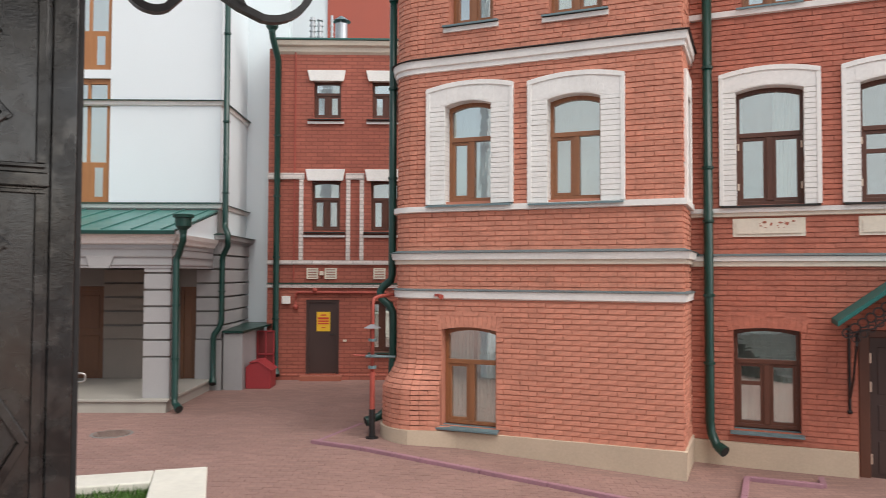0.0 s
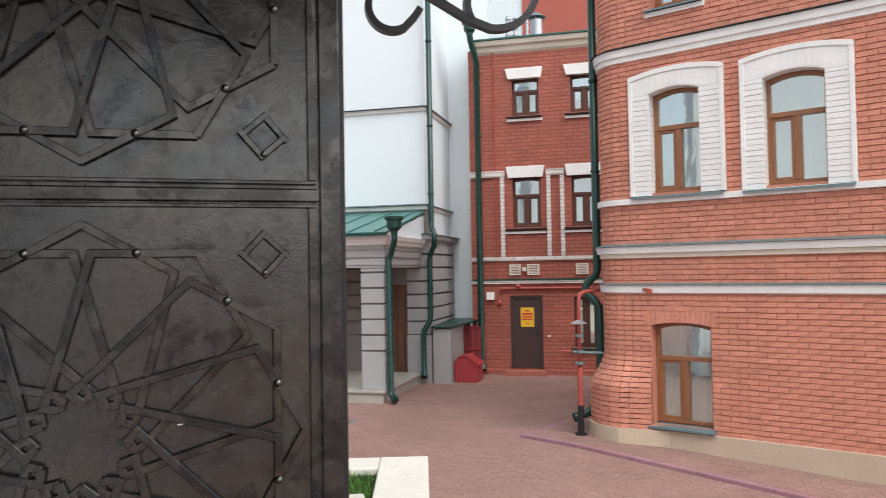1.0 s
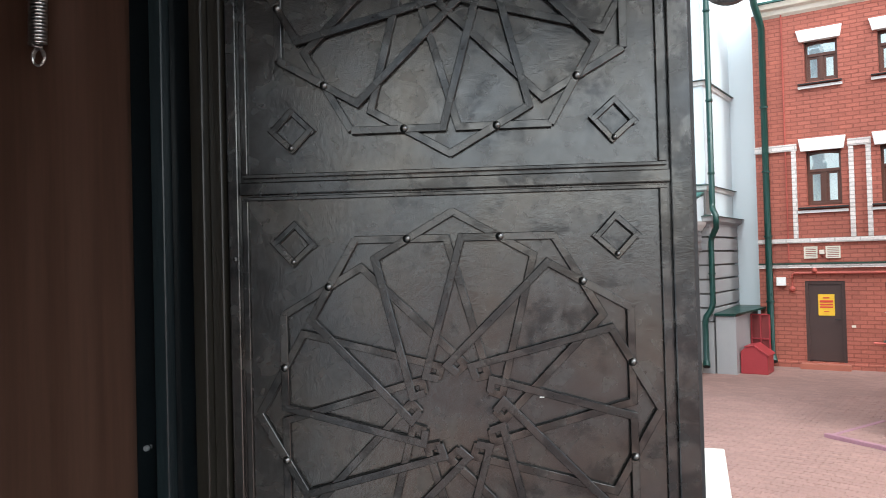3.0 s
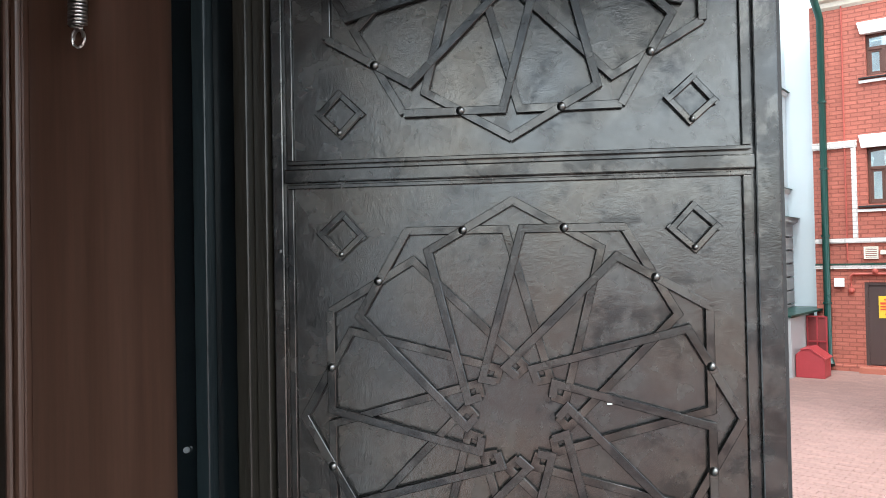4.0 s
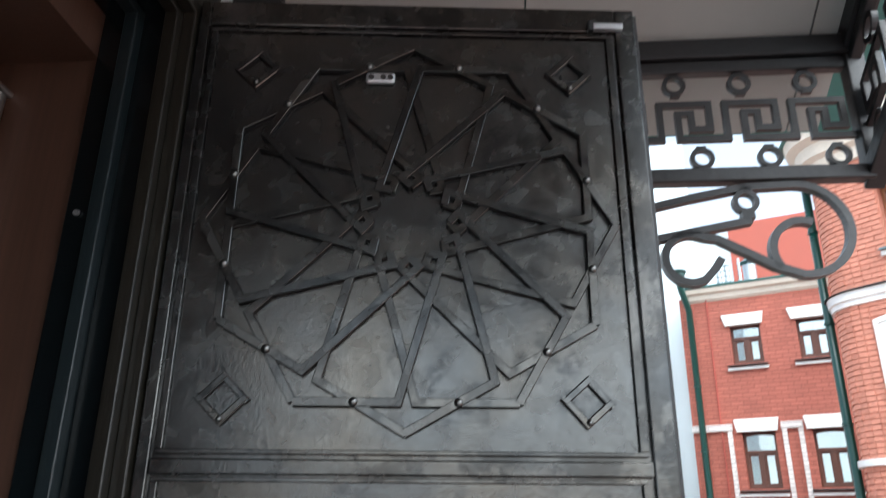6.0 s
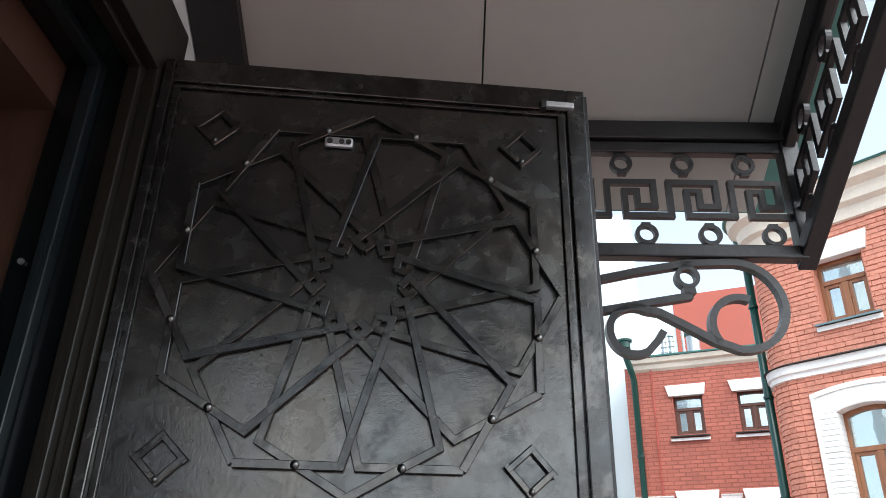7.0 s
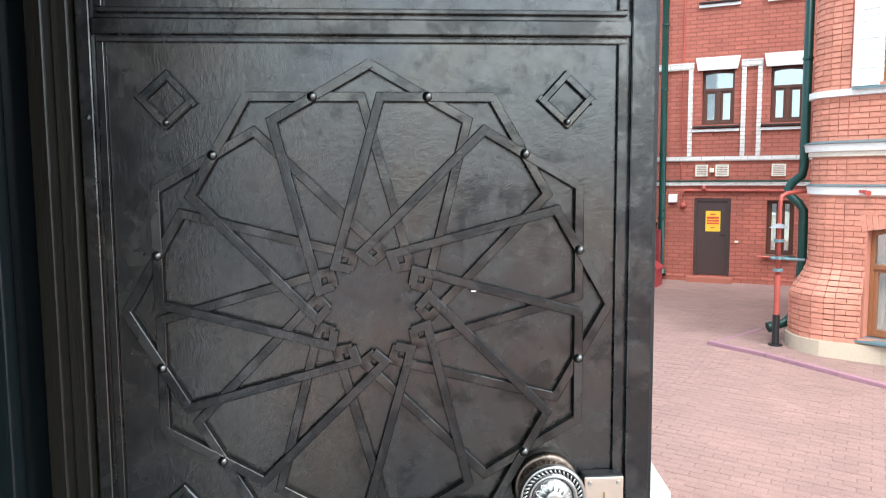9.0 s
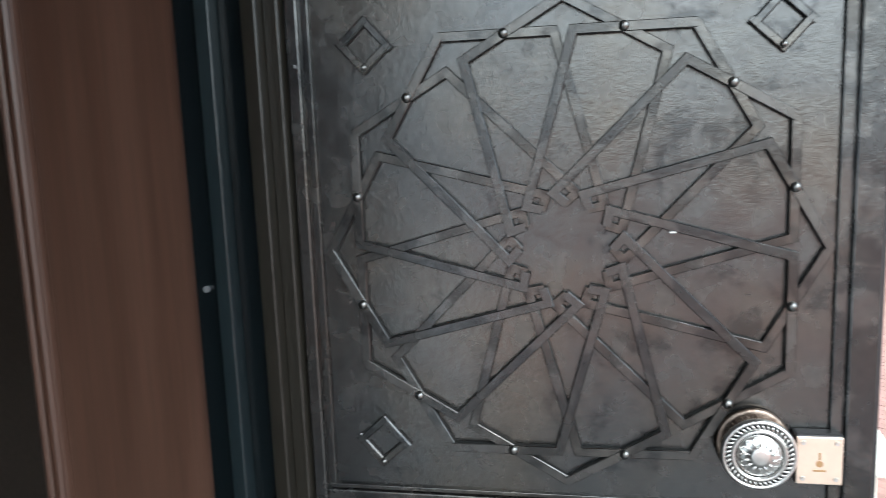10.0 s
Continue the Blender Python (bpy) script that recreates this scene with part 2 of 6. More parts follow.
M_AGED = mat("aged_nickel", (0.20, 0.155, 0.125), 0.34, metal=1.0, vary=0.4, grain=90, bump=0.25)
M_GROOVE = mat("near_black_metal", (0.012, 0.012, 0.012), 0.55, metal=0.2, vary=0.4, grain=120, spec=0.25)


# ---- building blocks ----
def bx(bm, x0, x1, y0, y1, z0, z1):
    v = [bm.verts.new(p) for p in ((x0, y0, z0), (x1, y0, z0), (x1, y1, z0), (x0, y1, z0), (x0, y0, z1), (x1, y0, z1), (x1, y1, z1), (x0, y1, z1))]
    for f in ((3, 2, 1, 0), (4, 5, 6, 7), (0, 1, 5, 4), (1, 2, 6, 5), (2, 3, 7, 6), (3, 0, 4, 7)):
        bm.faces.new([v[i] for i in f])


def prism(bm, outline, y0, y1):
    """A plate: an outline in x and z, from y0 (front) to y1."""
    a = [bm.verts.new((x, y0, z)) for x, z in outline]
    b = [bm.verts.new((x, y1, z)) for x, z in outline]
    k = len(a)
    bm.faces.new(a)
    bm.faces.new(b[::-1])
    for i in range(k):
        bm.faces.new((a[(i + 1) % k], a[i], b[i], b[(i + 1) % k]))


def cyl(bm, p, q, r, r2=None, seg=12):
    p, q = Vector(p), Vector(q)
    d = q - p
    m = Matrix.Translation((p + q) / 2) @ d.to_track_quat("Z", "Y").to_matrix().to_4x4()
    bmesh.ops.create_cone(bm, cap_ends=True, segments=seg, radius1=r, radius2=r if r2 is None else r2, depth=d.length, matrix=m)


def ball(bm, p, r, squash=1.0, seg=10):
    bmesh.ops.create_uvsphere(bm, u_segments=seg, v_segments=max(5, seg // 2 + 1), radius=r, matrix=Matrix.Translation(p) @ Matrix.Diagonal((1, squash, 1, 1)))


def lathe(bm, rings, seg=32, axis=Matrix()):
    """Rings (radius, height) turned round z, then placed by axis."""
    rows = [[bm.verts.new(axis @ Vector((r * math.cos(2 * math.pi * i / seg), r * math.sin(2 * math.pi * i / seg), h))) for i in range(seg)] for r, h in rings]
    for a, b in zip(rows, rows[1:]):
        for i in range(seg):
            bm.faces.new((a[i], a[(i + 1) % seg], b[(i + 1) % seg], b[i]))
    bm.faces.new(rows[-1])
    bm.faces.new(rows[0][::-1])


def tube(bm, pts, r, seg=10):
    """A round bar along a line of points."""
    pts = [Vector(p) for p in pts]
    rings = []
    for i, p in enumerate(pts):
        d = (pts[min(i + 1, len(pts) - 1)] - pts[max(i - 1, 0)]).normalized()
        q = d.to_track_quat("Z", "Y")
        rings.append([bm.verts.new(p + q @ Vector((r * math.cos(2 * math.pi * k / seg), r * math.sin(2 * math.pi * k / seg), 0))) for k in range(seg)])
    for a, b in zip(rings, rings[1:]):
        best = min(range(seg), key=lambda s: (a[0].co - b[s].co).length)
        for k in range(seg):
            bm.faces.new((a[k], a[(k + 1) % seg], b[(k + 1 + best) % seg], b[(k + best) % seg]))
    bm.faces.new(rings[0][::-1])
    bm.faces.new(rings[-1])


def ribbon(bm, pts, w, y0, y1):
    """A flat bar on edge: a line of (x, z) points in an upright plane, w wide, from y0 to y1."""
    n = len(pts)
    left, right = [], []
    for i in range(n):
        a, b = Vector(pts[max(i - 1, 0)]), Vector(pts[min(i + 1, n - 1)])
        d = (b - a).normalized()
        s = Vector((-d.y, d.x)) * (w / 2)
        left.append(Vector(pts[i]) + s)
        right.append(Vector(pts[i]) - s)
    q = [[bm.verts.new((p.x, y, p.y)) for p in side] for side in (left, right) for y in (y0, y1)]
    la, lb, ra, rb = q
    for i in range(n - 1):
        bm.faces.new((la[i], la[i + 1], ra[i + 1], ra[i]))
        bm.faces.new((lb[i + 1], lb[i], rb[i], rb[i + 1]))
        bm.faces.new((la[i + 1], la[i], lb[i], lb[i + 1]))
        bm.faces.new((ra[i], ra[i + 1], rb[i + 1], rb[i]))
    bm.faces.new((la[0], ra[0], rb[0], lb[0]))
    bm.faces.new((ra[-1], la[-1], lb[-1], rb[-1]))


def part(name, bm, material, parent=None, label="", bevel=0.0, smooth=False, m=None):
    if isinstance(bm, bmesh.types.BMesh):
        bmesh.ops.recalc_face_normals(bm, faces=bm.faces)
        me = bpy.data.meshes.new(name)
        bm.to_mesh(me)
        bm.free()
    else:
        me = bm
    if not me.materials:
        me.materials.append(material)
    if smooth:
        for p in me.polygons:
            p.use_smooth = True
    ob = new(name, me)
    ob.parent = parent
    if m is not None:
        ob.matrix_basis = m
    if bevel:
        mod = ob.modifiers.new("bevel", "BEVEL")
        mod.width, mod.segments, mod.limit_method = bevel, 2, "ANGLE"
    if label:
        ob["label"] = label
    return ob


def thing(name, m, label, category, group="", kind=""):
    ob = new(name)
    ob.matrix_basis = m
    return tagged(ob, label, category, group, kind)


def boxes(*items):
    bm = bmesh.new()
    for it in items:
        bx(bm, *it)
    return bm


def pierced(x0, x1, z0, z1, y0, y1, holes):
    """A slab with rectangular openings through it, as one closed mesh."""
    bm = bmesh.new()
    xs = sorted({x0, x1, *[min(max(h[i], x0), x1) for h in holes for i in (0, 1)]})
    zs = sorted({z0, z1, *[min(max(h[i], z0), z1) for h in holes for i in (2, 3)]})
    made = {}

    def v(i, k, y):
        if (i, k, y) not in made:
            made[i, k, y] = bm.verts.new((xs[i], y, zs[k]))
        return made[i, k, y]

    def solid(i, k):
        if not (0 <= i < len(xs) - 1 and 0 <= k < len(zs) - 1):
            return False
        cx, cz = (xs[i] + xs[i + 1]) / 2, (zs[k] + zs[k + 1]) / 2
        return not any(h[0] < cx < h[1] and h[2] < cz < h[3] for h in holes)
    for i in range(len(xs) - 1):
        for k in range(len(zs) - 1):
            if not solid(i, k):
                continue
            bm.faces.new((v(i, k, y0), v(i + 1, k, y0), v(i + 1, k + 1, y0), v(i, k + 1, y0)))
            bm.faces.new((v(i, k + 1, y1), v(i + 1, k + 1, y1), v(i + 1, k, y1), v(i, k, y1)))
            for di, dk, p, q in ((-1, 0, (i, k), (i, k + 1)), (1, 0, (i + 1, k), (i + 1, k + 1)), (0, -1, (i, k), (i + 1, k)), (0, 1, (i, k + 1), (i + 1, k + 1))):
                if not solid(i + di, k + dk):
                    bm.faces.new((v(*p, y0), v(*q, y0), v(*q, y1), v(*p, y1)))
    return bm


def arch(x0, x1, z, rise, n=9):
    """Points of a flat arch from x0 to x1."""
    return [(x0 + (x1 - x0) * i / (n - 1), z + rise * (1 - (2 * i / (n - 1) - 1) ** 2)) for i in range(n)]


def window(parent, x0, x1, z0, z1, rise=0.0, depth=0.14, wood=None, trans=0.33, small=0.0, curtain=True, vent=False, sashes=2):
    """A wooden window in a wall whose front is y = 0: head light over two casements. z1 is the top of the arch."""
    wood = wood or M_WOODF
    spring = z1 - rise
    t = 0.055
    bm = bmesh.new()
    y0, y1 = depth, depth + 0.07
    bx(bm, x0, x0 + t, y0, y1, z0, spring)
    bx(bm, x1 - t, x1, y0, y1, z0, spring)
    bx(bm, x0 + t, x1 - t, y0, y1, z0, z0 + t)
    head = arch(x0, x1, spring, rise) if rise else [(x0, z1), (x1, z1)]
    inner = arch(x0 + t, x1 - t, spring - t, rise)[::-1] if rise else [(x1 - t, z1 - t), (x0 + t, z1 - t)]
    for i in range(len(head) - 1):
        a, b = head[i], head[i + 1]
        c, d = inner[len(inner) - 2 - i], inner[len(inner) - 1 - i]
        prism(bm, [a, b, c, d], y0, y1)
    zt = z0 + (z1 - z0) * (1 - trans)
    bx(bm, x0 + t, x1 - t, y0 - 0.012, y1, zt - 0.035, zt + 0.035)
    xm = (x0 + x1) / 2
    bx(bm, xm - 0.045, xm + 0.045, y0 - 0.008, y1, z0 + t, zt - 0.035)
    frame_ob = part("window", bm, wood, parent, bevel=0.006)
    sash = bmesh.new()
    s = 0.045
    for xa, xb in ((x0 + t, xm - 0.045), (xm + 0.045, x1 - t))[:sashes]:
        za, zb = z0 + t, zt - 0.035
        bx(sash, xa, xa + s, y0 + 0.012, y1, za, zb)
        bx(sash, xb - s, xb, y0 + 0.012, y1, za, zb)
        bx(sash, xa + s, xb - s, y0 + 0.012, y1, za, za + s)
        bx(sash, xa + s, xb - s, y0 + 0.012, y1, zb - s, zb)
        if vent and xa < xm - 0.1:
            bx(sash, xa + s, xb - s, y0 + 0.012, y1, zb - 0.32, zb - 0.26)
    part("sash", sash, wood, frame_ob, bevel=0.004)
    for xa, xb, za, zb in ((x0 + t, xm - 0.045, z0 + t, zt - 0.035), (xm + 0.045, x1 - t, z0 + t, zt - 0.035), (x0 + t, x1 - t, zt + 0.03, z1 - t * 0.6)):
        bm = bmesh.new()
        bx(bm, xa, xb, y0 + 0.045, y0 + 0.049, za, zb)
        g = part("pane", bm, M_GLASS, frame_ob)
        g.visible_shadow = False
    # room behind: a closed dim box and drapes
    bm = bmesh.new()
    d = 1.2
    bx(bm, x0 - 0.3, x1 + 0.3, y1 + d, y1 + d + 0.05, z0 - 0.3, z1 + 0.3)
    bx(bm, x0 - 0.35, x0 - 0.3, 0.46, y1 + d + 0.05, z0 - 0.3, z1 + 0.3)
    bx(bm, x1 + 0.3, x1 + 0.35, 0.46, y1 + d + 0.05, z0 - 0.3, z1 + 0.3)
    bx(bm, x0 - 0.35, x1 + 0.35, 0.46, y1 + d, z0 - 0.35, z0 - 0.3)
    bx(bm, x0 - 0.35, x1 + 0.35, 0.46, y1 + d, z1 + 0.3, z1 + 0.35)
    part("room_lining", bm, M_ROOM, frame_ob)
    if curtain:
        bm = bmesh.new()
        w = x1 - x0
        for a, b in {1: ((0.0, 1.0),), 2: ((0.0, 0.46), (0.54, 1.0)), 3: ((0.0, 0.10), (0.55, 0.95)), 4: ((0.0, 1.0),)}[int(curtain)]:
            # style 4 is a flat sheet for a blind and for sky mirrored in the glass
            fold = 0.15 if curtain == 4 else 1.0
            pts = [(x0 + w * (a + (b - a) * i / 24), 0.30 + fold * (0.018 * math.sin(i * 1.7) + 0.01 * math.sin(i * 0.6))) for i in range(25)]
            lo = [bm.verts.new((x, y, z0 + 0.02)) for x, y in pts]
            hi = [bm.verts.new((x, y, z1)) for x, y in pts]
            for i in range(24):
                bm.faces.new((lo[i], lo[i + 1], hi[i + 1], hi[i]))
        c = part("curtain", bm, M_BLIND_SKY if curtain == 4 else M_CURT, frame_ob)
        mod = c.modifiers.new("solid", "SOLIDIFY")
        mod.thickness = 0.004
    return frame_ob


def sill(parent, x0, x1, z, out=0.07, material=None, depth=0.14):
    bm = bmesh.new()
    prism_pts = [(-out, -0.015), (-out, 0.012), (depth, 0.05), (depth, 0.02)]
    a = [bm.verts.new((x0, y, z + h)) for y, h in prism_pts]
    b = [bm.verts.new((x1, y, z + h)) for y, h in prism_pts]
    bm.faces.new(a)
    bm.faces.new(b[::-1])
    for i in range(4):
        bm.faces.new((a[(i + 1) % 4], a[i], b[i], b[(i + 1) % 4]))
    return part("sill", bm, material or M_FLASH, parent)


def surround(parent, x0, x1, z0, z1, rise, ox0, ox1, oz1, orise, proud=0.06, teeth=True):
    """A white brick surround round an arched opening: toothed jambs, a head and a raised outer fillet."""
    bm = bmesh.new()
    spring = z1 - rise
    out = arch(ox0, ox1, oz1 - orise, orise)

    def top(x):
        return oz1 - orise + orise * (1 - (2 * (x - ox0) / (ox1 - ox0) - 1) ** 2)

    def low(x):
        return spring + (rise * (1 - (2 * (x - x0) / (x1 - x0) - 1) ** 2) if x0 < x < x1 else 0.0)
    xs = [ox0, (ox0 + x0) / 2] + [x0 + (x1 - x0) * i / 10 for i in range(11)] + [(x1 + ox1) / 2, ox1]
    prism(bm, [(x, low(x)) for x in xs] + [(x, top(x)) for x in xs[::-1]], -proud, 0.14)
    head = part("surround_head", bm, M_WHITE, parent, bevel=0.006)
    bm = bmesh.new()
    fil = arch(ox0, ox1, oz1 - orise - 0.07, orise)
    prism(bm, fil + out[::-1], -proud - 0.018, -proud - 0.001)
    part("fillet", bm, M_WHITE, head)
    # flat arch of upright bricks pressed through the paint
    for i in range(9):
        xa, xb = x0 - 0.05 + (x1 - x0 + 0.1) * i / 9, x0 - 0.05 + (x1 - x0 + 0.1) * (i + 1) / 9 - 0.012
        lo, j = max(low(xa), low(xb)) + 0.012, random.uniform(0.003, 0.007)
        bm = bmesh.new()
        prism(bm, [(xa, lo), (xb, lo), (xb, top(xb) - 0.095), (xa, top(xa) - 0.095)], -proud - j, -proud + 0.002)
        part("brick", bm, M_WHITE, head)
    h = 0.0765
    for a, b, o in ((ox0, x0, 1), (x1, ox1, -1)):
        bm = bmesh.new()
        bx(bm, a + (0.006 if o == 1 else -0.004), b + (0.004 if o == 1 else -0.006), -proud + 0.010, 0.14, z0, spring)
        jamb = part("surround_jamb", bm, M_WJOINT, parent)
        z = z0
        while z < spring - 0.02:
            j, k = random.uniform(-0.003, 0.003), random.uniform(-0.002, 0.002)
            part("brick", boxes((a + (0.004 if o == 1 else -0.008 - k), b + (0.008 + k if o == 1 else -0.004), -proud + j, 0.139, z, min(z + h - 0.010, spring))), M_WHITE, jamb)
            z += h
        e0, e1 = (a, a + 0.06) if o == 1 else (b - 0.06, b)
        bm = bmesh.new()
        bx(bm, e0, e1, -proud - 0.014, -proud + 0.004, z0, oz1 - orise)
        part("fillet", bm, M_WHITE, jamb, bevel=0.004)
    return head


def band(parent, path, profile, material, name="string_course"):
    """A moulding swept along a plan line (x, y); profile: (out, z) corners."""
    n = len(path)
    nor = []
    for i in range(n):
        segs = []
        if i > 0:
            d = (Vector(path[i]) - Vector(path[i - 1])).normalized()
            segs.append(Vector((d.y, -d.x)))
        if i < n - 1:
            d = (Vector(path[i + 1]) - Vector(path[i])).normalized()
            segs.append(Vector((d.y, -d.x)))
        v = sum(segs, Vector((0, 0))).normalized()
        nor.append(v / max(0.3, v.dot(segs[0])))
    bm = bmesh.new()
    rows = [[bm.verts.new((path[i][0] + nor[i].x * o, path[i][1] + nor[i].y * o, z)) for o, z in profile] for i in range(n)]
    k = len(profile)
    for a, b in zip(rows, rows[1:]):
        for j in range(k):
            bm.faces.new((a[j], a[(j + 1) % k], b[(j + 1) % k], b[j]))
    bm.faces.new(rows[0][::-1])
    bm.faces.new(rows[-1])
    return part(name, bm, material, parent)


def courses(path, z0, z1, skip, flare=None, short=(-1, -1)):
    """Bricks laid along a plan line: a list of eight-corner blocks, leaving out the rectangles (along, along, z, z)."""
    lens = [0.0]
    for a, b in zip(path, path[1:]):
        lens.append(lens[-1] + (Vector(b) - Vector(a)).length)

    def seg_normal(i):
        u = (Vector(path[i + 1]) - Vector(path[i])).normalized()
        return Vector((u.y, -u.x))

    def at(d):
        """The point that far along the line, and the way out of the wall there, turning gradually round curves."""
        for i in range(len(path) - 1):
            if d <= lens[i + 1] or i == len(path) - 2:
                p, q = Vector(path[i]), Vector(path[i + 1])
                n = seg_normal(i)
                size = lens[i + 1] - lens[i]
                f = (d - lens[i]) / size
                if size < 0.1:
                    before, after = seg_normal(max(i - 1, 0)), seg_normal(min(i + 1, len(path) - 2))
                    n = ((before + n) * (1 - f) + (n + after) * f).normalized()
                return p + (q - p) * f, n
    out = []
    h, gap, length = 0.0765, 0.0085, 0.26
    row = 0
    z = z0
    rnd = random.Random(7)
    while z < z1 - 0.02:
        zt = min(z + h - gap, z1)
        d = -(row % 2) * length / 2
        while d < lens[-1]:
            size = length / 2 if short[0] < d < short[1] + (row % 2) * length / 2 - 0.001 else length
            a, b = max(d, 0.0), min(d + size - gap * 0.3, lens[-1])
            d += size
            pieces = [(a, b)]
            for s in skip:
                if s[2] < (z + zt) / 2 < s[3]:
                    nxt = []
                    for p, q in pieces:
                        if q <= s[0] or p >= s[1]:
                            nxt.append((p, q))
                        else:
                            if p < s[0]:
                                nxt.append((p, s[0]))
                            if q > s[1]:
                                nxt.append((s[1], q))
                    pieces = nxt
            for p, q in pieces:
                if q - p < 0.02:
                    continue
                pr, lean = 0.015 + rnd.uniform(-0.006, 0.006), rnd.uniform(-0.003, 0.004)
                p, q = p + rnd.uniform(0.0, 0.002), q
                tilt, sag = rnd.uniform(-0.006, 0.006), rnd.uniform(-0.006, 0.006)
                (pa, na), (pb, nb) = at(p), at(q)
                lo = [flare(p, z) if flare else 0, flare(q, z) if flare else 0]
                hi = [flare(p, zt) if flare else 0, flare(q, zt) if flare else 0]
                block = []
                along = (pb - pa).normalized() * min(0.002, (q - p) * 0.2)
                for (pp, nn, f0, f1, dz, into) in ((pa, na, lo[0], hi[0], sag, along), (pb, nb, lo[1], hi[1], -sag, -along)):
                    for zz, f, o1, soft in ((z + tilt * 0.5 + dz * 0.5, f0, pr, 0.004), (zt + tilt * 0.5 + dz * 0.5, f1, pr + lean, -0.0035)):
                        v = pp + nn * (o1 + f) + into
                        block.append((v.x, v.y, zz + soft))
                        v = pp + nn * (f - 0.02)
                        block.append((v.x, v.y, zz))
                out.append(block)
        z += h
        row += 1
    return out


BLOCK_FACES = ((0, 4, 6, 2), (1, 3, 7, 5), (2, 6, 7, 3), (0, 1, 5, 4), (0, 2, 3, 1), (4, 5, 7, 6))


def lay(blocks, parent, singles, material):
    """The first `singles` bricks as pieces of their own, the rest joined."""
    for blk in blocks[:singles]:
        c = [sum(v[i] for v in blk) / 8 for i in range(3)]
        me = bpy.data.meshes.new("brick")
        me.from_pydata([tuple(v[i] - c[i] for i in range(3)) for v in blk], [], BLOCK_FACES)
        me.materials.append(material)
        ob = new("brick", me)
        ob.parent = parent
        ob.location = c
    rest = blocks[singles:]
    if rest:
        verts = [v for b in rest for v in b]
        faces = [tuple(8 * i + k for k in f) for i in range(len(rest)) for f in BLOCK_FACES]
        me = bpy.data.meshes.new("brick_courses")
        me.from_pydata(verts, [], faces)
        me.materials.append(material)
        ob = new("brick_courses", me)
        ob.parent = parent
        tagged(ob, kind="stuff")


# ---- ground ----
BAY = pose(6.439, 9.132, 0, 0, 0, -54.5)
RIGHT = pose(10.019, 6.179, 0, 0, 0, -54.5)
BACK = pose(7.19, 16.321, 0, 0, 0, -30.5)
PORTICO = pose(3.859, 13.142, 0, 0, 0, -31)
PORCH = pose(0, 0, 0, 0, 0, -6)      # x out of the entrance wall, y along it


def ground_z(x, y):
    s = (x - 6.439) * 0.5807 - (y - 9.132) * 0.8141
    return -1.0 - 0.042 * max(0.0, min(s, 5.0))


def make_ground():
    bm = bmesh.new()
    xs = [-400, -120, -40] + [-20 + i for i in range(0, 51)] + [50, 120, 400]
    g = [[bm.verts.new((x, y, ground_z(x, y))) for y in xs] for x in xs]
    for i in range(len(xs) - 1):
        for j in range(len(xs) - 1):
            bm.faces.new((g[i][j], g[i + 1][j], g[i + 1][j + 1], g[i][j + 1]))
    ob = part("ground", bm, M_PAVE)
    tagged(ob, "courtyard ground paved with small red clay pavers", "ground", kind="structure")


make_ground()


def lay_pavers():
    """Clay pavers over the near part of the yard: each with its own edges, the nearest as single pieces."""
    rnd = random.Random(21)
    L, W, gap, turn = 0.21, 0.105, 0.007, radians(-34)
    c, s = math.cos(turn), math.sin(turn)
    near, far = [], []
    for i in range(-60, 60):
        for j in range(-110, 110):
            u, v = i * L + (j % 2) * L / 2, j * W
            x, y = 5.2 + c * u - s * v, 7.6 + s * u + c * v
            if not (1.2 < x < 10.0 and 4.3 < y < 12.5):
                continue
            if (x - 6.439) * 0.8141 + (y - 9.132) * 0.5807 > -0.35 and y < 9.4 + (x - 6.4) * 0.2 or (x < 2.9 and y < 5.4):
                continue
            h = 0.006 + rnd.uniform(-0.002, 0.002)
            a, b = L / 2 - gap / 2, W / 2 - gap / 2
            block = []
            for q, r in ((-a, -b), (a, -b), (a, b), (-a, b)):
                px, py = x + c * q - s * r, y + s * q + c * r
                block.append((px, py, ground_z(px, py)))
            block += [(p[0] + (x - p[0]) * 0.03, p[1] + (y - p[1]) * 0.03, p[2] + h) for p in block]
            (near if 3.6 < x < 5.1 and 6.2 < y < 8.6 and len(near) < 150 else far).append(block)
    faces = ((4, 5, 6, 7), (0, 1, 5, 4), (1, 2, 6, 5), (2, 3, 7, 6), (3, 0, 4, 7))
    top = bpy.data.objects["ground"]
    for blk in near:
        o = [sum(p[k] for p in blk) / 8 for k in range(3)]
        me = bpy.data.meshes.new("paver")
        me.from_pydata([tuple(p[k] - o[k] for k in range(3)) for p in blk], [], faces)
        me.materials.append(M_PAVER)
        ob = new("paver", me)
        ob.parent, ob.location = top, o
    me = bpy.data.meshes.new("paving")
    me.from_pydata([p for b in far for p in b], [], [tuple(8 * i + k for k in f) for i in range(len(far)) for f in faces])
    me.materials.append(M_PAVER)
    ob = new("paving", me)
    ob.parent = top
    tagged(ob, kind="stuff")


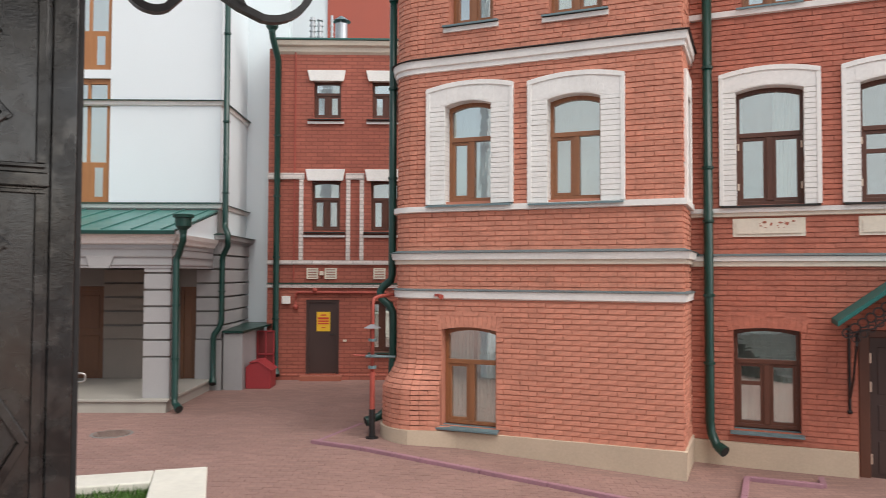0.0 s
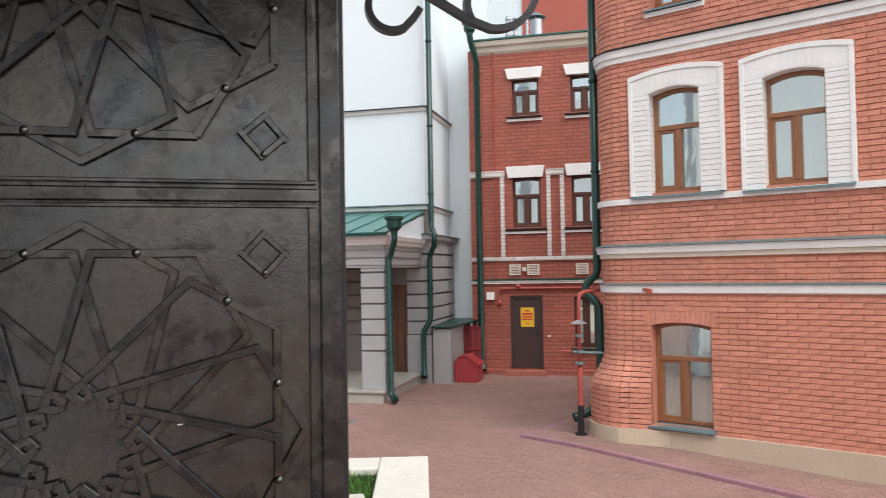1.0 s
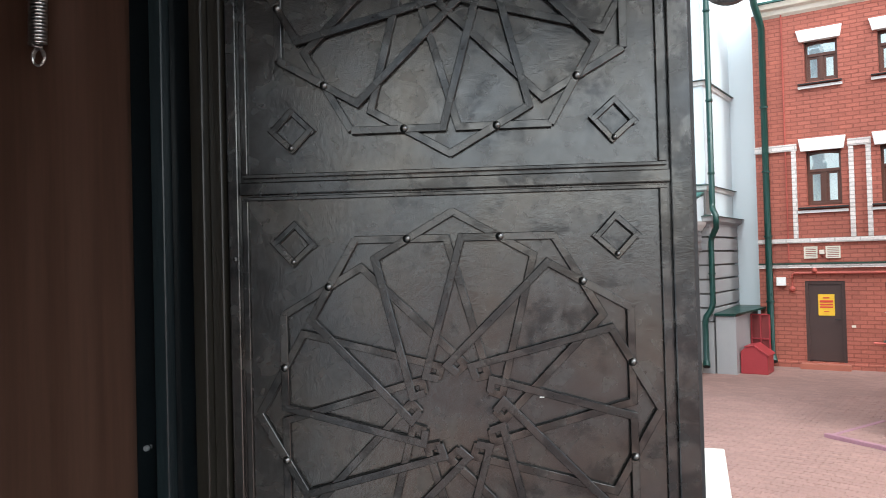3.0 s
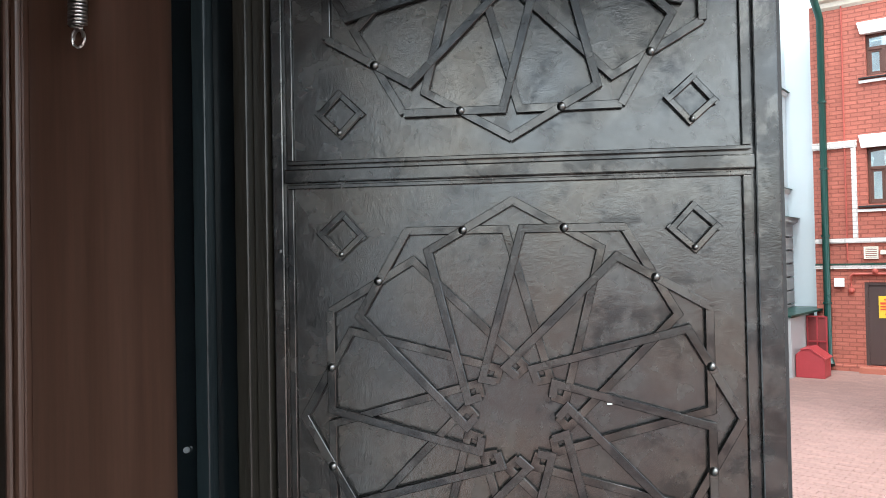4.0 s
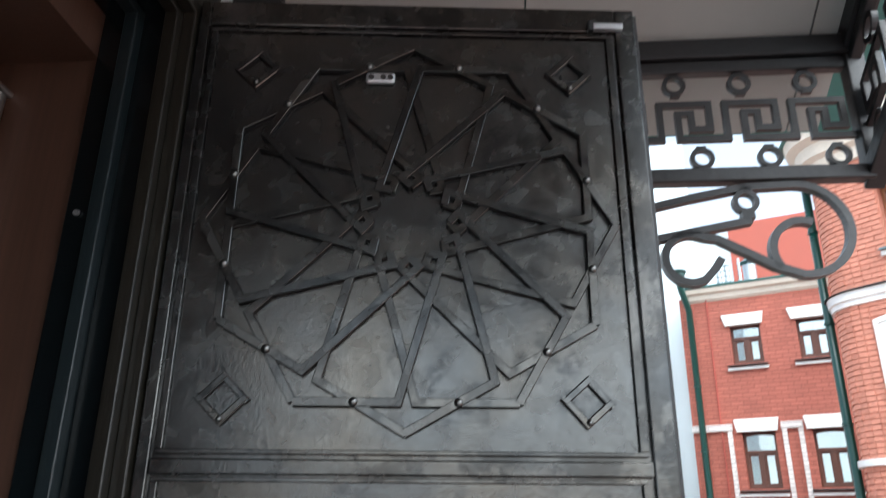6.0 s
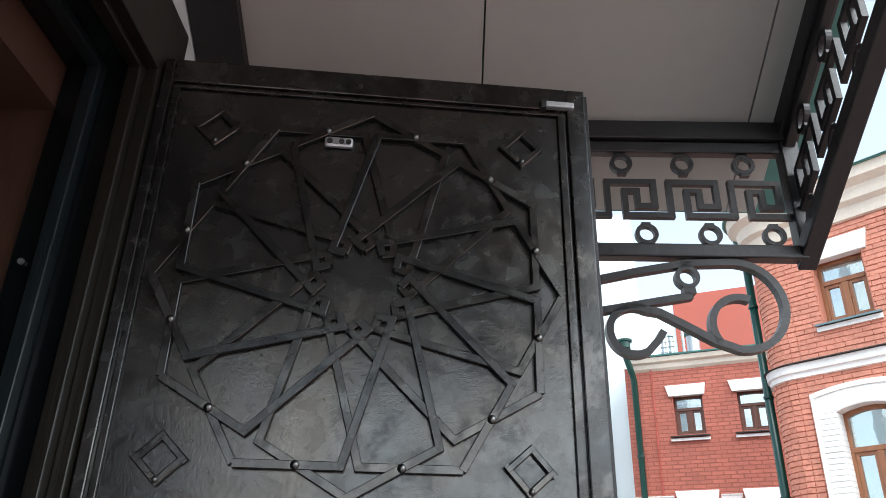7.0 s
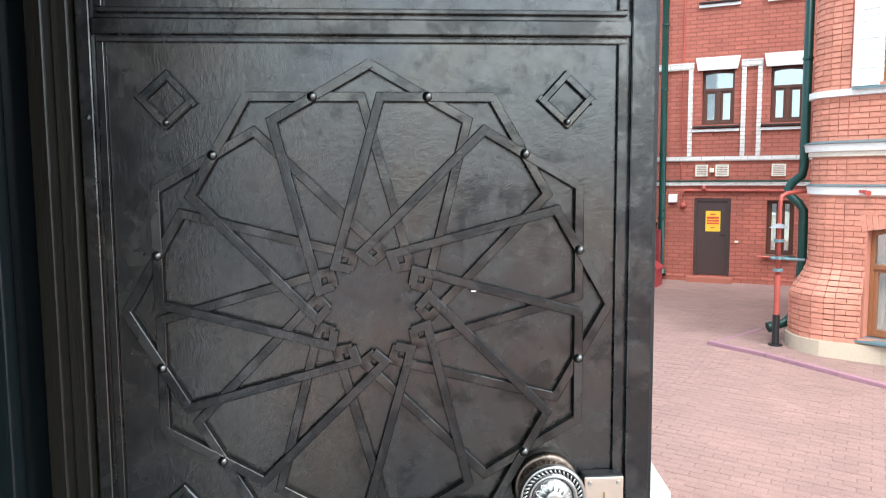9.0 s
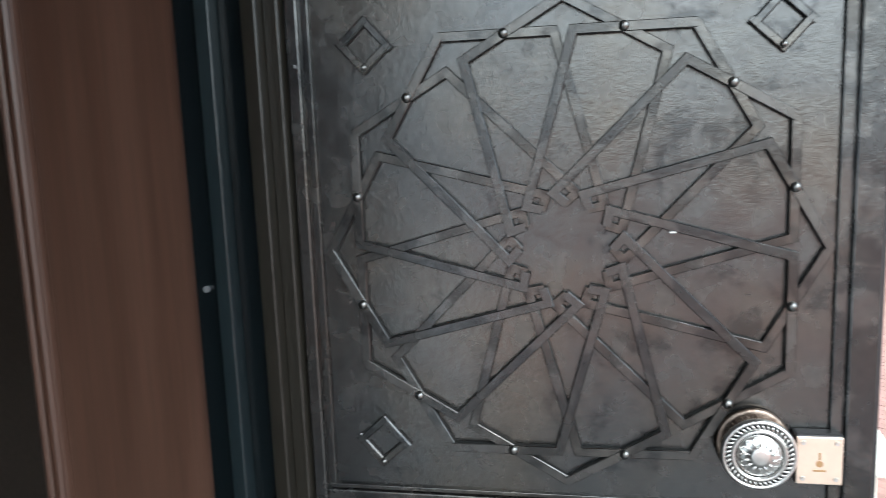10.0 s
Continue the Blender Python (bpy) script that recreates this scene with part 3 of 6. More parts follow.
# ---- brick bay of the main building ----
def make_bay():
    b = thing("bay_building", BAY, "three-storey painted red brick bay with white window surrounds", "building")
    arc = [(-0.06, 4.5), (-0.06, 0.5)] + [(0.44 - 0.5 * math.cos(radians(a)), 0.5 - 0.5 * math.sin(radians(a))) for a in range(6, 90, 6)] + [(0.44, 0.0)]
    L0 = 4.0 + sum((Vector(p) - Vector(q)).length for p, q in zip(arc[1:], arc[2:]))
    path = arc + [(4.47, 0.0)]
    full = path + [(4.47, 1.2)]
    holes = [(0.895, 1.775, -0.72, 0.79), (0.945, 1.715, 2.72, 4.27), (2.575, 3.37, 2.70, 4.235), (1.015, 1.716, 5.50, 6.45), (2.60, 3.377, 5.46, 6.45)]
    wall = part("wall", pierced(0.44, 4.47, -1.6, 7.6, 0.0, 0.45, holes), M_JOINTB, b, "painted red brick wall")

    def flare(d, z):
        t = max(0.0, min(1.0, (0.29 - z) / 0.50))
        w = 1.0 if d < L0 else max(0.0, 1 - (d - L0) / 0.7)
        return 0.23 * t * t * (2.2 - 1.2 * t) * w
    # rounded corner and flank, with its spreading foot
    bm = bmesh.new()
    zs = [-1.6] + [-0.8 + 0.07 * k for k in range(16)] + [7.6]
    dist, rows = 0.0, []
    for i, p in enumerate(arc):
        if i:
            dist += (Vector(p) - Vector(arc[i - 1])).length
        q = arc[min(i + 1, len(arc) - 1)]
        o = arc[max(i - 1, 0)]
        u = (Vector(q) - Vector(o)).normalized() if i < len(arc) - 1 else Vector((1, 0))
        nn = Vector((u.y, -u.x))
        rows.append([bm.verts.new((p[0] + nn.x * (flare(dist, z) - 0.006), p[1] + nn.y * (flare(dist, z) - 0.006), z)) for z in zs])
    for a, c in zip(rows, rows[1:]):
        for k in range(len(zs) - 1):
            bm.faces.new((a[k], c[k], c[k + 1], a[k + 1]))
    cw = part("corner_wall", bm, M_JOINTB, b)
    mod = cw.modifiers.new("solid", "SOLIDIFY")
    mod.thickness, mod.offset = 0.3, -1
    part("return_wall", pierced_side(4.47, 0.0, 1.25, -1.6, 7.6, (0.30, 0.85, 2.67, 4.2)), M_JOINTB, b)
    part("core", boxes((0.3, 4.2, 2.6, 2.7, -1.6, 7.6)), M_DARK, b)
    # plinth
    band(b, full, [(0.03, -1.6), (0.046, -0.80), (-0.05, -0.78), (-0.05, -1.6)], M_PLINTH, "plinth")
    foot, dist = [], 0.0
    line = arc + [(0.55 + 0.1 * k, 0.0) for k in range(8)]
    for i, p in enumerate(line):
        if i:
            dist += (Vector(p) - Vector(line[i - 1])).length
        u = (Vector(line[min(i + 1, len(line) - 1)]) - Vector(line[max(i - 1, 0)])).normalized()
        f = flare(dist, -0.85) + 0.045
        foot.append((p[0] + u.y * f, p[1] - u.x * f))
    band(b, foot, [(0.0, -1.6), (0.0, -0.80), (-0.25, -0.78), (-0.25, -1.6)], M_PLINTH, "plinth")
    # mouldings
    band(b, full, [(0, 1.21), (0.05, 1.23), (0.06, 1.34), (-0.05, 1.34), (-0.05, 1.21)], M_WHITE)
    band(b, full, [(0.075, 1.338), (0.085, 1.346), (0.02, 1.372), (-0.05, 1.372), (-0.05, 1.335)], M_FLASH, "flashing")
    band(b, full, [(0, 1.745), (0.05, 1.755), (0.05, 1.82), (-0.05, 1.82), (-0.05, 1.745)], M_CREAM)
    band(b, full, [(0.0, 1.815), (0.09, 1.825), (0.11, 1.925), (-0.05, 1.925), (-0.05, 1.815)], M_WHITE)
    band(b, full, [(0.125, 1.923), (0.135, 1.931), (0.03, 1.968), (-0.05, 1.968), (-0.05, 1.92)], M_FLASH, "flashing")
    band(b, full, [(0, 2.56), (0.07, 2.57), (0.07, 2.655), (-0.05, 2.66), (-0.05, 2.56)], M_WHITE)
    band(b, full, [(0, 4.76), (0.05, 4.77), (0.05, 4.84), (0.08, 4.855), (0.09, 4.97), (-0.05, 4.97), (-0.05, 4.76)], M_WHITE, "cornice")
    band(b, full, [(0.11, 4.965), (0.125, 4.975), (0.02, 5.02), (-0.05, 5.02), (-0.05, 4.965)], M_DARK, "flashing")
    band(b, full, [(0, 6.93), (0.06, 6.95), (0.08, 7.12), (0.16, 7.18), (0.18, 7.36), (0.30, 7.44), (0.32, 7.60), (-0.05, 7.60), (-0.05, 6.93)], M_CREAM, "cornice")
    band(b, full, [(0.36, 7.595), (0.38, 7.61), (0.05, 7.80), (-0.6, 8.0), (-0.6, 7.595)], M_GROOF, "eaves_sheet")
    part("flat_roof", boxes((0.0, 4.4, 0.3, 4.5, 7.7, 7.75)), M_GROOF, b)
    # windows
    window(b, 0.895, 1.775, -0.71, 0.79, 0.06, trans=0.36, curtain=2, sashes=1)
    sill(b, 0.83, 1.83, -0.76, 0.12, M_FLASH, 0.10)
    for x0, x1, z0, z1, o in ((0.945, 1.715, 2.73, 4.27, (0.635, 2.06, 4.58)), (2.575, 3.37, 2.71, 4.235, (2.28, 3.705, 4.56))):
        window(b, x0, x1, z0, z1, 0.07, trans=0.37, curtain=4, sashes=1)
        surround(b, x0, x1, z0 - 0.05, z1, 0.07, o[0], o[1], o[2], 0.085)
        sill(b, o[0] + 0.02, o[1] - 0.02, z0 - 0.08, 0.12, M_FLASH, 0.13)
    for x0, x1, z0 in ((1.015, 1.716, 5.50), (2.60, 3.377, 5.46)):
        window(b, x0, x1, z0, 6.45, 0.02, trans=0.34)
        sill(b, x0 - 0.1, x1 + 0.1, z0 - 0.04, 0.1, M_FLASH)
        bm = bmesh.new()
        prism(bm, [(x0 - 0.09, 6.44), (x1 + 0.09, 6.44), (x1 + 0.15, 6.73), (x0 - 0.15, 6.73)], -0.06, 0.1)
        part("lintel", bm, M_WHITE, b, bevel=0.008)
        part("sill_course", boxes((x0 - 0.1, x1 + 0.1, -0.05, 0.0, z0 - 0.13, z0 - 0.06)), M_WHITE, b)
    # side window of the return
    bm = boxes((4.42, 4.53, 0.18, 0.32, 2.62, 4.5), (4.42, 4.53, 0.83, 0.97, 2.62, 4.5), (4.42, 4.53, 0.32, 0.83, 4.15, 4.5))
    part("surround_jamb", bm, M_WHITE, b, bevel=0.01)
    part("window", boxes((4.30, 4.34, 0.30, 0.85, 2.67, 4.2)), M_DWOODF, b)
    # small red alarm horn under the moulding
    bm = bmesh.new()
    cyl(bm, (0.85, -0.05, 1.27), (0.93, -0.12, 1.25), 0.025, 0.04)
    bx(bm, 0.79, 0.88, -0.07, 0.0, 1.255, 1.295)
    part("alarm_horn", bm, M_RUST, b, "small red alarm horn")
    # brick arch over the low window, and bricks
    bm = bmesh.new()
    a0, a1 = arch(0.83, 1.84, 0.73, 0.06, 15), arch(0.79, 1.88, 0.97, 0.07, 15)
    for i in range(14):
        p = [a0[i], (a0[i + 1][0] - 0.004, a0[i + 1][1]), (a1[i + 1][0] - 0.004, a1[i + 1][1]), a1[i]]
        prism(bm, p, -0.012, 0.14)
    part("brick_arch", bm, M_BAYBR, b)
    off = L0 - 0.44
    sk = [(off + a, off + c, z0, z1) for a, c, z0, z1 in
          ((0.885, 1.785, -0.74, 0.76), (0.82, 1.85, 0.72, 0.97), (0.64, 2.055, 2.6, 4.51), (2.285, 3.70, 2.6, 4.49), (1.0, 1.73, 5.4, 6.7), (2.59, 3.39, 5.35, 6.7))]
    sk += [(0, 99, 1.21, 1.372), (0, 99, 1.745, 1.968), (0, 99, 2.56, 2.66), (0, 99, 4.76, 5.02)]
    bl = courses(path, -0.80, 6.95, sk, flare, (3.9, L0 + 0.05))
    near = [k for k in bl if 2.4 < k[0][0] < 4.4 and k[0][2] < 1.2 and k[0][1] < 0.1]
    ids = {id(k) for k in near}
    lay(near + [k for k in bl if id(k) not in ids], wall, min(300, len(near)), M_BAYBR)
    side = courses([(4.47, 0.0), (4.47, 1.2)], -0.80, 6.95, [(0.18, 0.97, 2.6, 4.5), (0, 9, 1.21, 1.372), (0, 9, 1.745, 1.968), (0, 9, 2.56, 2.66), (0, 9, 4.76, 5.02)])
    lay(side, wall, 0, M_BAYBR)
    return b


def pierced_side(x, y0, y1, z0, z1, hole):
    """A wall along y with its outer face at x, and one opening (y, y, z, z)."""
    a, c, e, f = hole
    return boxes((x - 0.45, x, y0 + 0.45, y1, z0, e), (x - 0.45, x, y0 + 0.45, y1, f, z1), (x - 0.45, x, c, y1, e, f), (x - 0.45, x, y0 + 0.44, max(a, y0 + 0.45), e, f))


make_bay()


# ---- right wing ----
def make_right():
    b = thing("right_wing", RIGHT, "painted red brick wing with arched windows and cream mouldings", "building")
    holes = [(0.59, 1.487, -0.67, 0.83), (0.645, 1.575, 2.64, 4.385), (2.275, 3.19, 2.64, 4.385), (0.75, 1.5, 5.58, 6.5), (2.37, 3.1, 5.58, 6.5), (2.21, 3.36, -1.5, 0.85)]
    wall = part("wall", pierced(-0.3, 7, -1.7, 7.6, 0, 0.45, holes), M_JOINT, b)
    part("core", boxes((-0.2, 7, 2.6, 2.7, -1.6, 7.6)), M_DARK, b)
    line = [(0.0, 0.0), (7, 0.0)]
    band(b, [(0.0, 0.0), (2.20, 0.0)], [(0.04, -1.7), (0.05, -0.86), (-0.05, -0.84), (-0.05, -1.7)], M_PLINTH, "plinth")
    band(b, [(3.37, 0.0), (7, 0.0)], [(0.04, -1.7), (0.05, -0.86), (-0.05, -0.84), (-0.05, -1.7)], M_PLINTH, "plinth")
    band(b, line, [(0, 1.72), (0.06, 1.73), (0.06, 1.80), (-0.05, 1.80), (-0.05, 1.72)], M_CREAM)
    band(b, line, [(0, 1.795), (0.09, 1.805), (0.10, 1.88), (-0.05, 1.88), (-0.05, 1.795)], M_WHITE)
    band(b, line, [(0.115, 1.878), (0.125, 1.886), (0.03, 1.918), (-0.05, 1.918), (-0.05, 1.875)], M_FLASH, "flashing")
    band(b, line, [(0, 2.46), (0.05, 2.47), (0.05, 2.525), (-0.05, 2.525), (-0.05, 2.46)], M_CREAM)
    band(b, line, [(0, 2.52), (0.08, 2.525), (0.09, 2.59), (-0.05, 2.60), (-0.05, 2.52)], M_WHITE)
    band(b, line, [(0, 5.46), (0.06, 5.47), (0.07, 5.55), (-0.05, 5.56), (-0.05, 5.46)], M_WHITE)
    band(b, line, [(0, 6.93), (0.06, 6.95), (0.08, 7.12), (0.16, 7.18), (0.18, 7.36), (0.30, 7.44), (0.32, 7.60), (-0.05, 7.60), (-0.05, 6.93)], M_CREAM, "cornice")
    band(b, line, [(0.36, 7.595), (0.38, 7.61), (0.05, 7.80), (-0.6, 8.0), (-0.6, 7.595)], M_GROOF, "eaves_sheet")
    for x0 in (0.597, 2.247):
        part("relief_panel", boxes((x0, x0 + 0.975, -0.03, 0.0, 2.165, 2.435), (x0 + 0.05, x0 + 0.925, -0.045, -0.028, 2.21, 2.39)), M_CREAM, b, "cream panel with flaking paint")
    window(b, 0.59, 1.487, -0.65, 0.83, 0.05, wood=M_DWOODF, trans=0.34, vent=True)
    sill(b, 0.54, 1.53, -0.71, 0.1, M_FLASH)
    blind = bmesh.new()
    for k in range(9):
        bx(blind, 0.67, 1.42, 0.235, 0.265, 0.40 + 0.042 * k, 0.404 + 0.042 * k)
    part("blind", blind, M_CURT, b, "half-open pale window blind")
    rnd = random.Random(5)
    flakes = bmesh.new()
    for k in range(16):
        cx, cz = rnd.uniform(0.95, 1.42), rnd.uniform(2.29, 2.39)
        r = rnd.uniform(0.008, 0.03)
        prism(flakes, [(cx + r * rnd.uniform(0.5, 1.8) * math.cos(a), cz + r * rnd.uniform(0.3, 0.9) * math.sin(a)) for a in [j * 1.05 for j in range(6)]], -0.0475, -0.044)
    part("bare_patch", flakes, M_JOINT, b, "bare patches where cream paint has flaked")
    for x0, x1, ox0, ox1 in ((0.645, 1.575, 0.415, 1.79), (2.275, 3.19, 2.05, 3.47)):
        w = window(b, x0, x1, 2.65, 4.385, 0.07, wood=M_DWOODF, trans=0.40, curtain=3, vent=x0 > 2)
        for hx in (x0 + 0.035, x1 - 0.035):
            for hz in (2.92, 3.52):
                bm = bmesh.new()
                cyl(bm, (hx, 0.125, hz - 0.05), (hx, 0.125, hz + 0.05), 0.014, seg=8)
                part("hinge", bm, M_BRASS, w)
        surround(b, x0, x1, 2.63, 4.385, 0.07, ox0, ox1, 4.68, 0.09)
        sill(b, ox0 + 0.02, ox1 - 0.02, 2.605, 0.12, M_DARK, 0.13)
    for x0, x1 in ((0.75, 1.5), (2.37, 3.1)):
        window(b, x0, x1, 5.58, 6.5, 0.02, wood=M_WOODF, trans=0.36)
        sill(b, x0 - 0.08, x1 + 0.08, 5.56, 0.1, M_FLASH)
    bm = bmesh.new()
    a0, a1 = arch(0.52, 1.57, 0.78, 0.05, 15), arch(0.48, 1.61, 1.02, 0.06, 15)
    for i in range(14):
        prism(bm, [a0[i], (a0[i + 1][0] - 0.004, a0[i + 1][1]), (a1[i + 1][0] - 0.004, a1[i + 1][1]), a1[i]], -0.012, 0.14)
    part("brick_arch", bm, M_BRICK, b)
    sk = [(0.58, 1.495, -0.72, 0.81), (0.51, 1.58, 0.77, 1.02), (0.42, 1.785, 2.58, 4.6), (2.055, 3.465, 2.58, 4.6), (0.74, 1.51, 5.5, 6.5), (2.36, 3.11, 5.5, 6.5), (2.20, 3.37, -2, 0.86),
          (0, 9, 1.72, 1.92), (0, 9, 2.46, 2.60), (0, 9, 5.46, 5.57), (0.6, 1.57, 2.165, 2.435), (2.25, 3.22, 2.165, 2.435)]
    lay(courses([(0, 0), (4.5, 0)], -0.84, 6.95, sk), wall, 0, M_BRICK)
    # entrance door
    bm = boxes((2.22, 2.36, 0.05, 0.16, -1.5, 0.84), (3.27, 3.35, 0.05, 0.16, -1.5, 0.84), (2.36, 3.27, 0.05, 0.16, 0.74, 0.84))
    d = part("door", bm, M_DWOODF, b, "dark brown panelled door", bevel=0.01)
    bm = boxes((2.36, 3.27, 0.10, 0.15, -1.28, 0.74), (2.46, 3.17, 0.085, 0.10, -0.05, 0.6), (2.46, 3.17, 0.085, 0.10, -0.55, -0.2), (2.46, 3.17, 0.085, 0.10, -1.15, -0.7))
    part("leaf", bm, M_SDOOR, d, bevel=0.008)
    for z in (0.45, 0.05, -0.95):
        bm = bmesh.new()
        cyl(bm, (2.365, 0.07, z - 0.07), (2.365, 0.07, z + 0.07), 0.018)
        part("hinge", bm, M_BRASS, d)
    return b


make_right()


def door_canopy():
    c = thing("door_canopy", RIGHT, "small green sheet-metal door canopy on black lace brackets", "canopy")
    bm = bmesh.new()
    prism_pts = [(1.885, 1.0), (2.8, 1.70), (3.7, 1.0), (3.7, 0.93), (2.8, 1.63), (1.885, 0.93)]
    prism(bm, prism_pts, -0.95, -0.01)
    part("roof", bm, M_CGREEN, c, bevel=0.01)
    bm = bmesh.new()
    pts = [(2.02, 0.86), (2.8, 1.50)]
    for k in range(9):
        t0 = k / 9
        x, z = 2.0 + 0.80 * t0, 0.92 + 0.63 * t0
        ribbon(bm, [(x + 0.06 * math.cos(a), z - 0.07 + 0.06 * math.sin(a)) for a in [i * 0.6 for i in range(12)]], 0.018, -0.93, -0.90)
        ribbon(bm, [(x + 0.1 + 0.045 * math.cos(a), z - 0.14 + 0.045 * math.sin(a)) for a in [i * 0.6 for i in range(12)]], 0.014, -0.93, -0.90)
    ribbon(bm, [(1.97, 0.84), (2.3, 0.92), (2.8, 1.36)], 0.02, -0.93, -0.90)
    part("lace_front", bm, M_IRON, c)
    bm = bmesh.new()
    tube(bm, [(2.1, -0.9, 0.86), (2.1, -0.9, 0.7), (2.1, -0.5, 0.2), (2.1, -0.06, -0.1)], 0.018)
    tube(bm, [(2.1, -0.03, 0.9), (2.1, -0.03, -0.28)], 0.02)
    ball(bm, (2.1, -0.03, -0.3), 0.035)
    part("bracket", bm, M_IRON, c)


door_canopy()


# ---- rear building ----
def make_back():
    b = thing("rear_building", BACK, "three-storey dark red brick building with white trim", "building")
    holes = [(0.60, 1.415, -0.86, 0.96), (0.715, 1.42, 2.67, 3.90), (2.18, 2.87, 2.67, 3.90), (0.745, 1.42, 5.47, 6.40), (2.20, 2.87, 5.47, 6.40), (2.18, 2.75, -0.32, 0.92)]
    part("wall", pierced(-0.36, 7, -1.4, 7.2, 0, 0.45, holes), M_BACK, b)
    part("core", boxes((-0.3, 7, 2.6, 2.7, -1.4, 7.2)), M_DARK, b)
    line = [(-0.36, 0.0), (7, 0.0)]
    eaves = [(-0.2, 0.0), (7, 0.0)]
    band(b, [(1.45, 0), (7, 0)], [(0.06, -1.4), (0.06, -0.88), (-0.05, -0.86), (-0.05, -1.4)], M_BACK, "plinth")
    band(b, [(-0.36, 0), (0.58, 0)], [(0.06, -1.4), (0.06, -0.88), (-0.05, -0.86), (-0.05, -1.4)], M_BACK, "plinth")
    band(b, line, [(0, 1.25), (0.05, 1.26), (0.05, 1.34), (-0.05, 1.34), (-0.05, 1.25)], M_RTRIM)
    band(b, line, [(0.06, 1.338), (0.07, 1.345), (0.02, 1.375), (-0.05, 1.375), (-0.05, 1.338)], M_GREEN, "flashing")
    band(b, line, [(0, 1.82), (0.05, 1.83), (0.05, 1.93), (-0.05, 1.93), (-0.05, 1.82)], M_RTRIM)
    band(b, [(-0.36, 0.0), (0.53, 0.0)], [(0, 3.93), (0.06, 3.94), (0.07, 4.09), (-0.05, 4.1), (-0.05, 3.93)], M_RTRIM)
    band(b, [(1.56, 0.0), (2.01, 0.0)], [(0, 3.93), (0.06, 3.94), (0.07, 4.09), (-0.05, 4.1), (-0.05, 3.93)], M_RTRIM)
    for x in (0.405, 1.562, 1.897, 3.05):
        part("pilaster_strip", boxes((x + 0.008, x + 0.107, -0.05, 0.0, 1.93, 3.93)), M_RTRIM, b, bevel=0.006)
    band(b, eaves, [(0, 7.06), (0.06, 7.12), (0.08, 7.22), (0.16, 7.26), (0.2, 7.38), (-0.05, 7.38), (-0.05, 7.1)], M_CREAM, "cornice")
    band(b, eaves, [(0.20, 7.365), (0.22, 7.375), (0.02, 7.48), (-0.05, 7.48), (-0.05, 7.375)], M_GREEN, "gutter")
    bm = bmesh.new()
    v = [bm.verts.new(p) for p in ((-0.25, -0.15, 7.44), (7, -0.15, 7.44), (7, 4, 8.2), (-0.25, 4, 8.2))]
    bm.faces.new(v)
    r = part("roof", bm, M_GROOF, b, "green sheet-metal roof")
    r.modifiers.new("solid", "SOLIDIFY").thickness = 0.05
    for x0, x1 in ((0.715, 1.42), (2.18, 2.87)):
        window(b, x0, x1, 2.68, 3.90, 0.03, wood=M_DWOODF, trans=0.36, curtain=4)
        sill(b, x0 - 0.18, x1 + 0.13, 2.61, 0.1, M_DARK)
        part("sill_course", boxes((x0 - 0.2, x1 + 0.12, -0.05, 0.0, 2.50, 2.56)), M_WHITE, b)
        bm = bmesh.new()
        prism(bm, [(x0 - 0.1, 3.90), (x1 + 0.06, 3.90), (x1 + 0.11, 4.19), (x0 - 0.15, 4.19)], -0.06, 0.1)
        part("lintel", bm, M_WHITE, b, bevel=0.008)
    for x0, x1 in ((0.745, 1.42), (2.20, 2.87)):
        window(b, x0, x1, 5.48, 6.40, 0.02, wood=M_DWOODF, trans=0.34, curtain=3)
        sill(b, x0 - 0.14, x1 + 0.08, 5.42, 0.1, M_DARK)
        part("sill_course", boxes((x0 - 0.14, x1 + 0.08, -0.05, 0.0, 5.32, 5.38)), M_WHITE, b)
        bm = bmesh.new()
        prism(bm, [(x0 - 0.09, 6.39), (x1 + 0.06, 6.39), (x1 + 0.11, 6.66), (x0 - 0.16, 6.66)], -0.06, 0.1)
        part("lintel", bm, M_WHITE, b, bevel=0.008)
    window(b, 2.18, 2.75, -0.32, 0.92, 0.0, wood=M_DWOODF, trans=0.0)
    sill(b, 2.12, 2.8, -0.36, 0.1, M_GREEN)
    d = part("door", boxes((0.60, 0.67, 0.02, 0.14, -0.86, 0.96), (1.345, 1.415, 0.02, 0.14, -0.86, 0.96), (0.67, 1.345, 0.02, 0.14, 0.89, 0.96)), M_SDOOR, b, "dark brown steel door", bevel=0.005)
    part("leaf", boxes((0.67, 1.345, 0.05, 0.11, -0.84, 0.89)), M_SDOOR, d)
    bm = bmesh.new()
    cyl(bm, (1.29, 0.05, 0.10), (1.29, -0.02, 0.10), 0.014)
    cyl(bm, (1.29, -0.02, 0.10), (1.19, -0.02, 0.10), 0.012)
    part("handle", bm, M_DARK, d)
    s = part("warning_sign", boxes((0.86, 1.19, 0.036, 0.046, 0.18, 0.66)), M_YEL, d, "yellow warning sign with red bars")
    bm = bmesh.new()
    for z, h, i in ((0.58, 0.03, 0.10), (0.50, 0.05, 0.03), (0.43, 0.035, 0.03), (0.37, 0.035, 0.03), (0.27, 0.02, 0.11)):
        bx(bm, 0.86 + i, 1.19 - i, 0.030, 0.037, z - h / 2, z + h / 2)
    part("sign_bar", bm, M_SIGNR, s)
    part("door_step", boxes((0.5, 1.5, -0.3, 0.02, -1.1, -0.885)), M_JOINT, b)
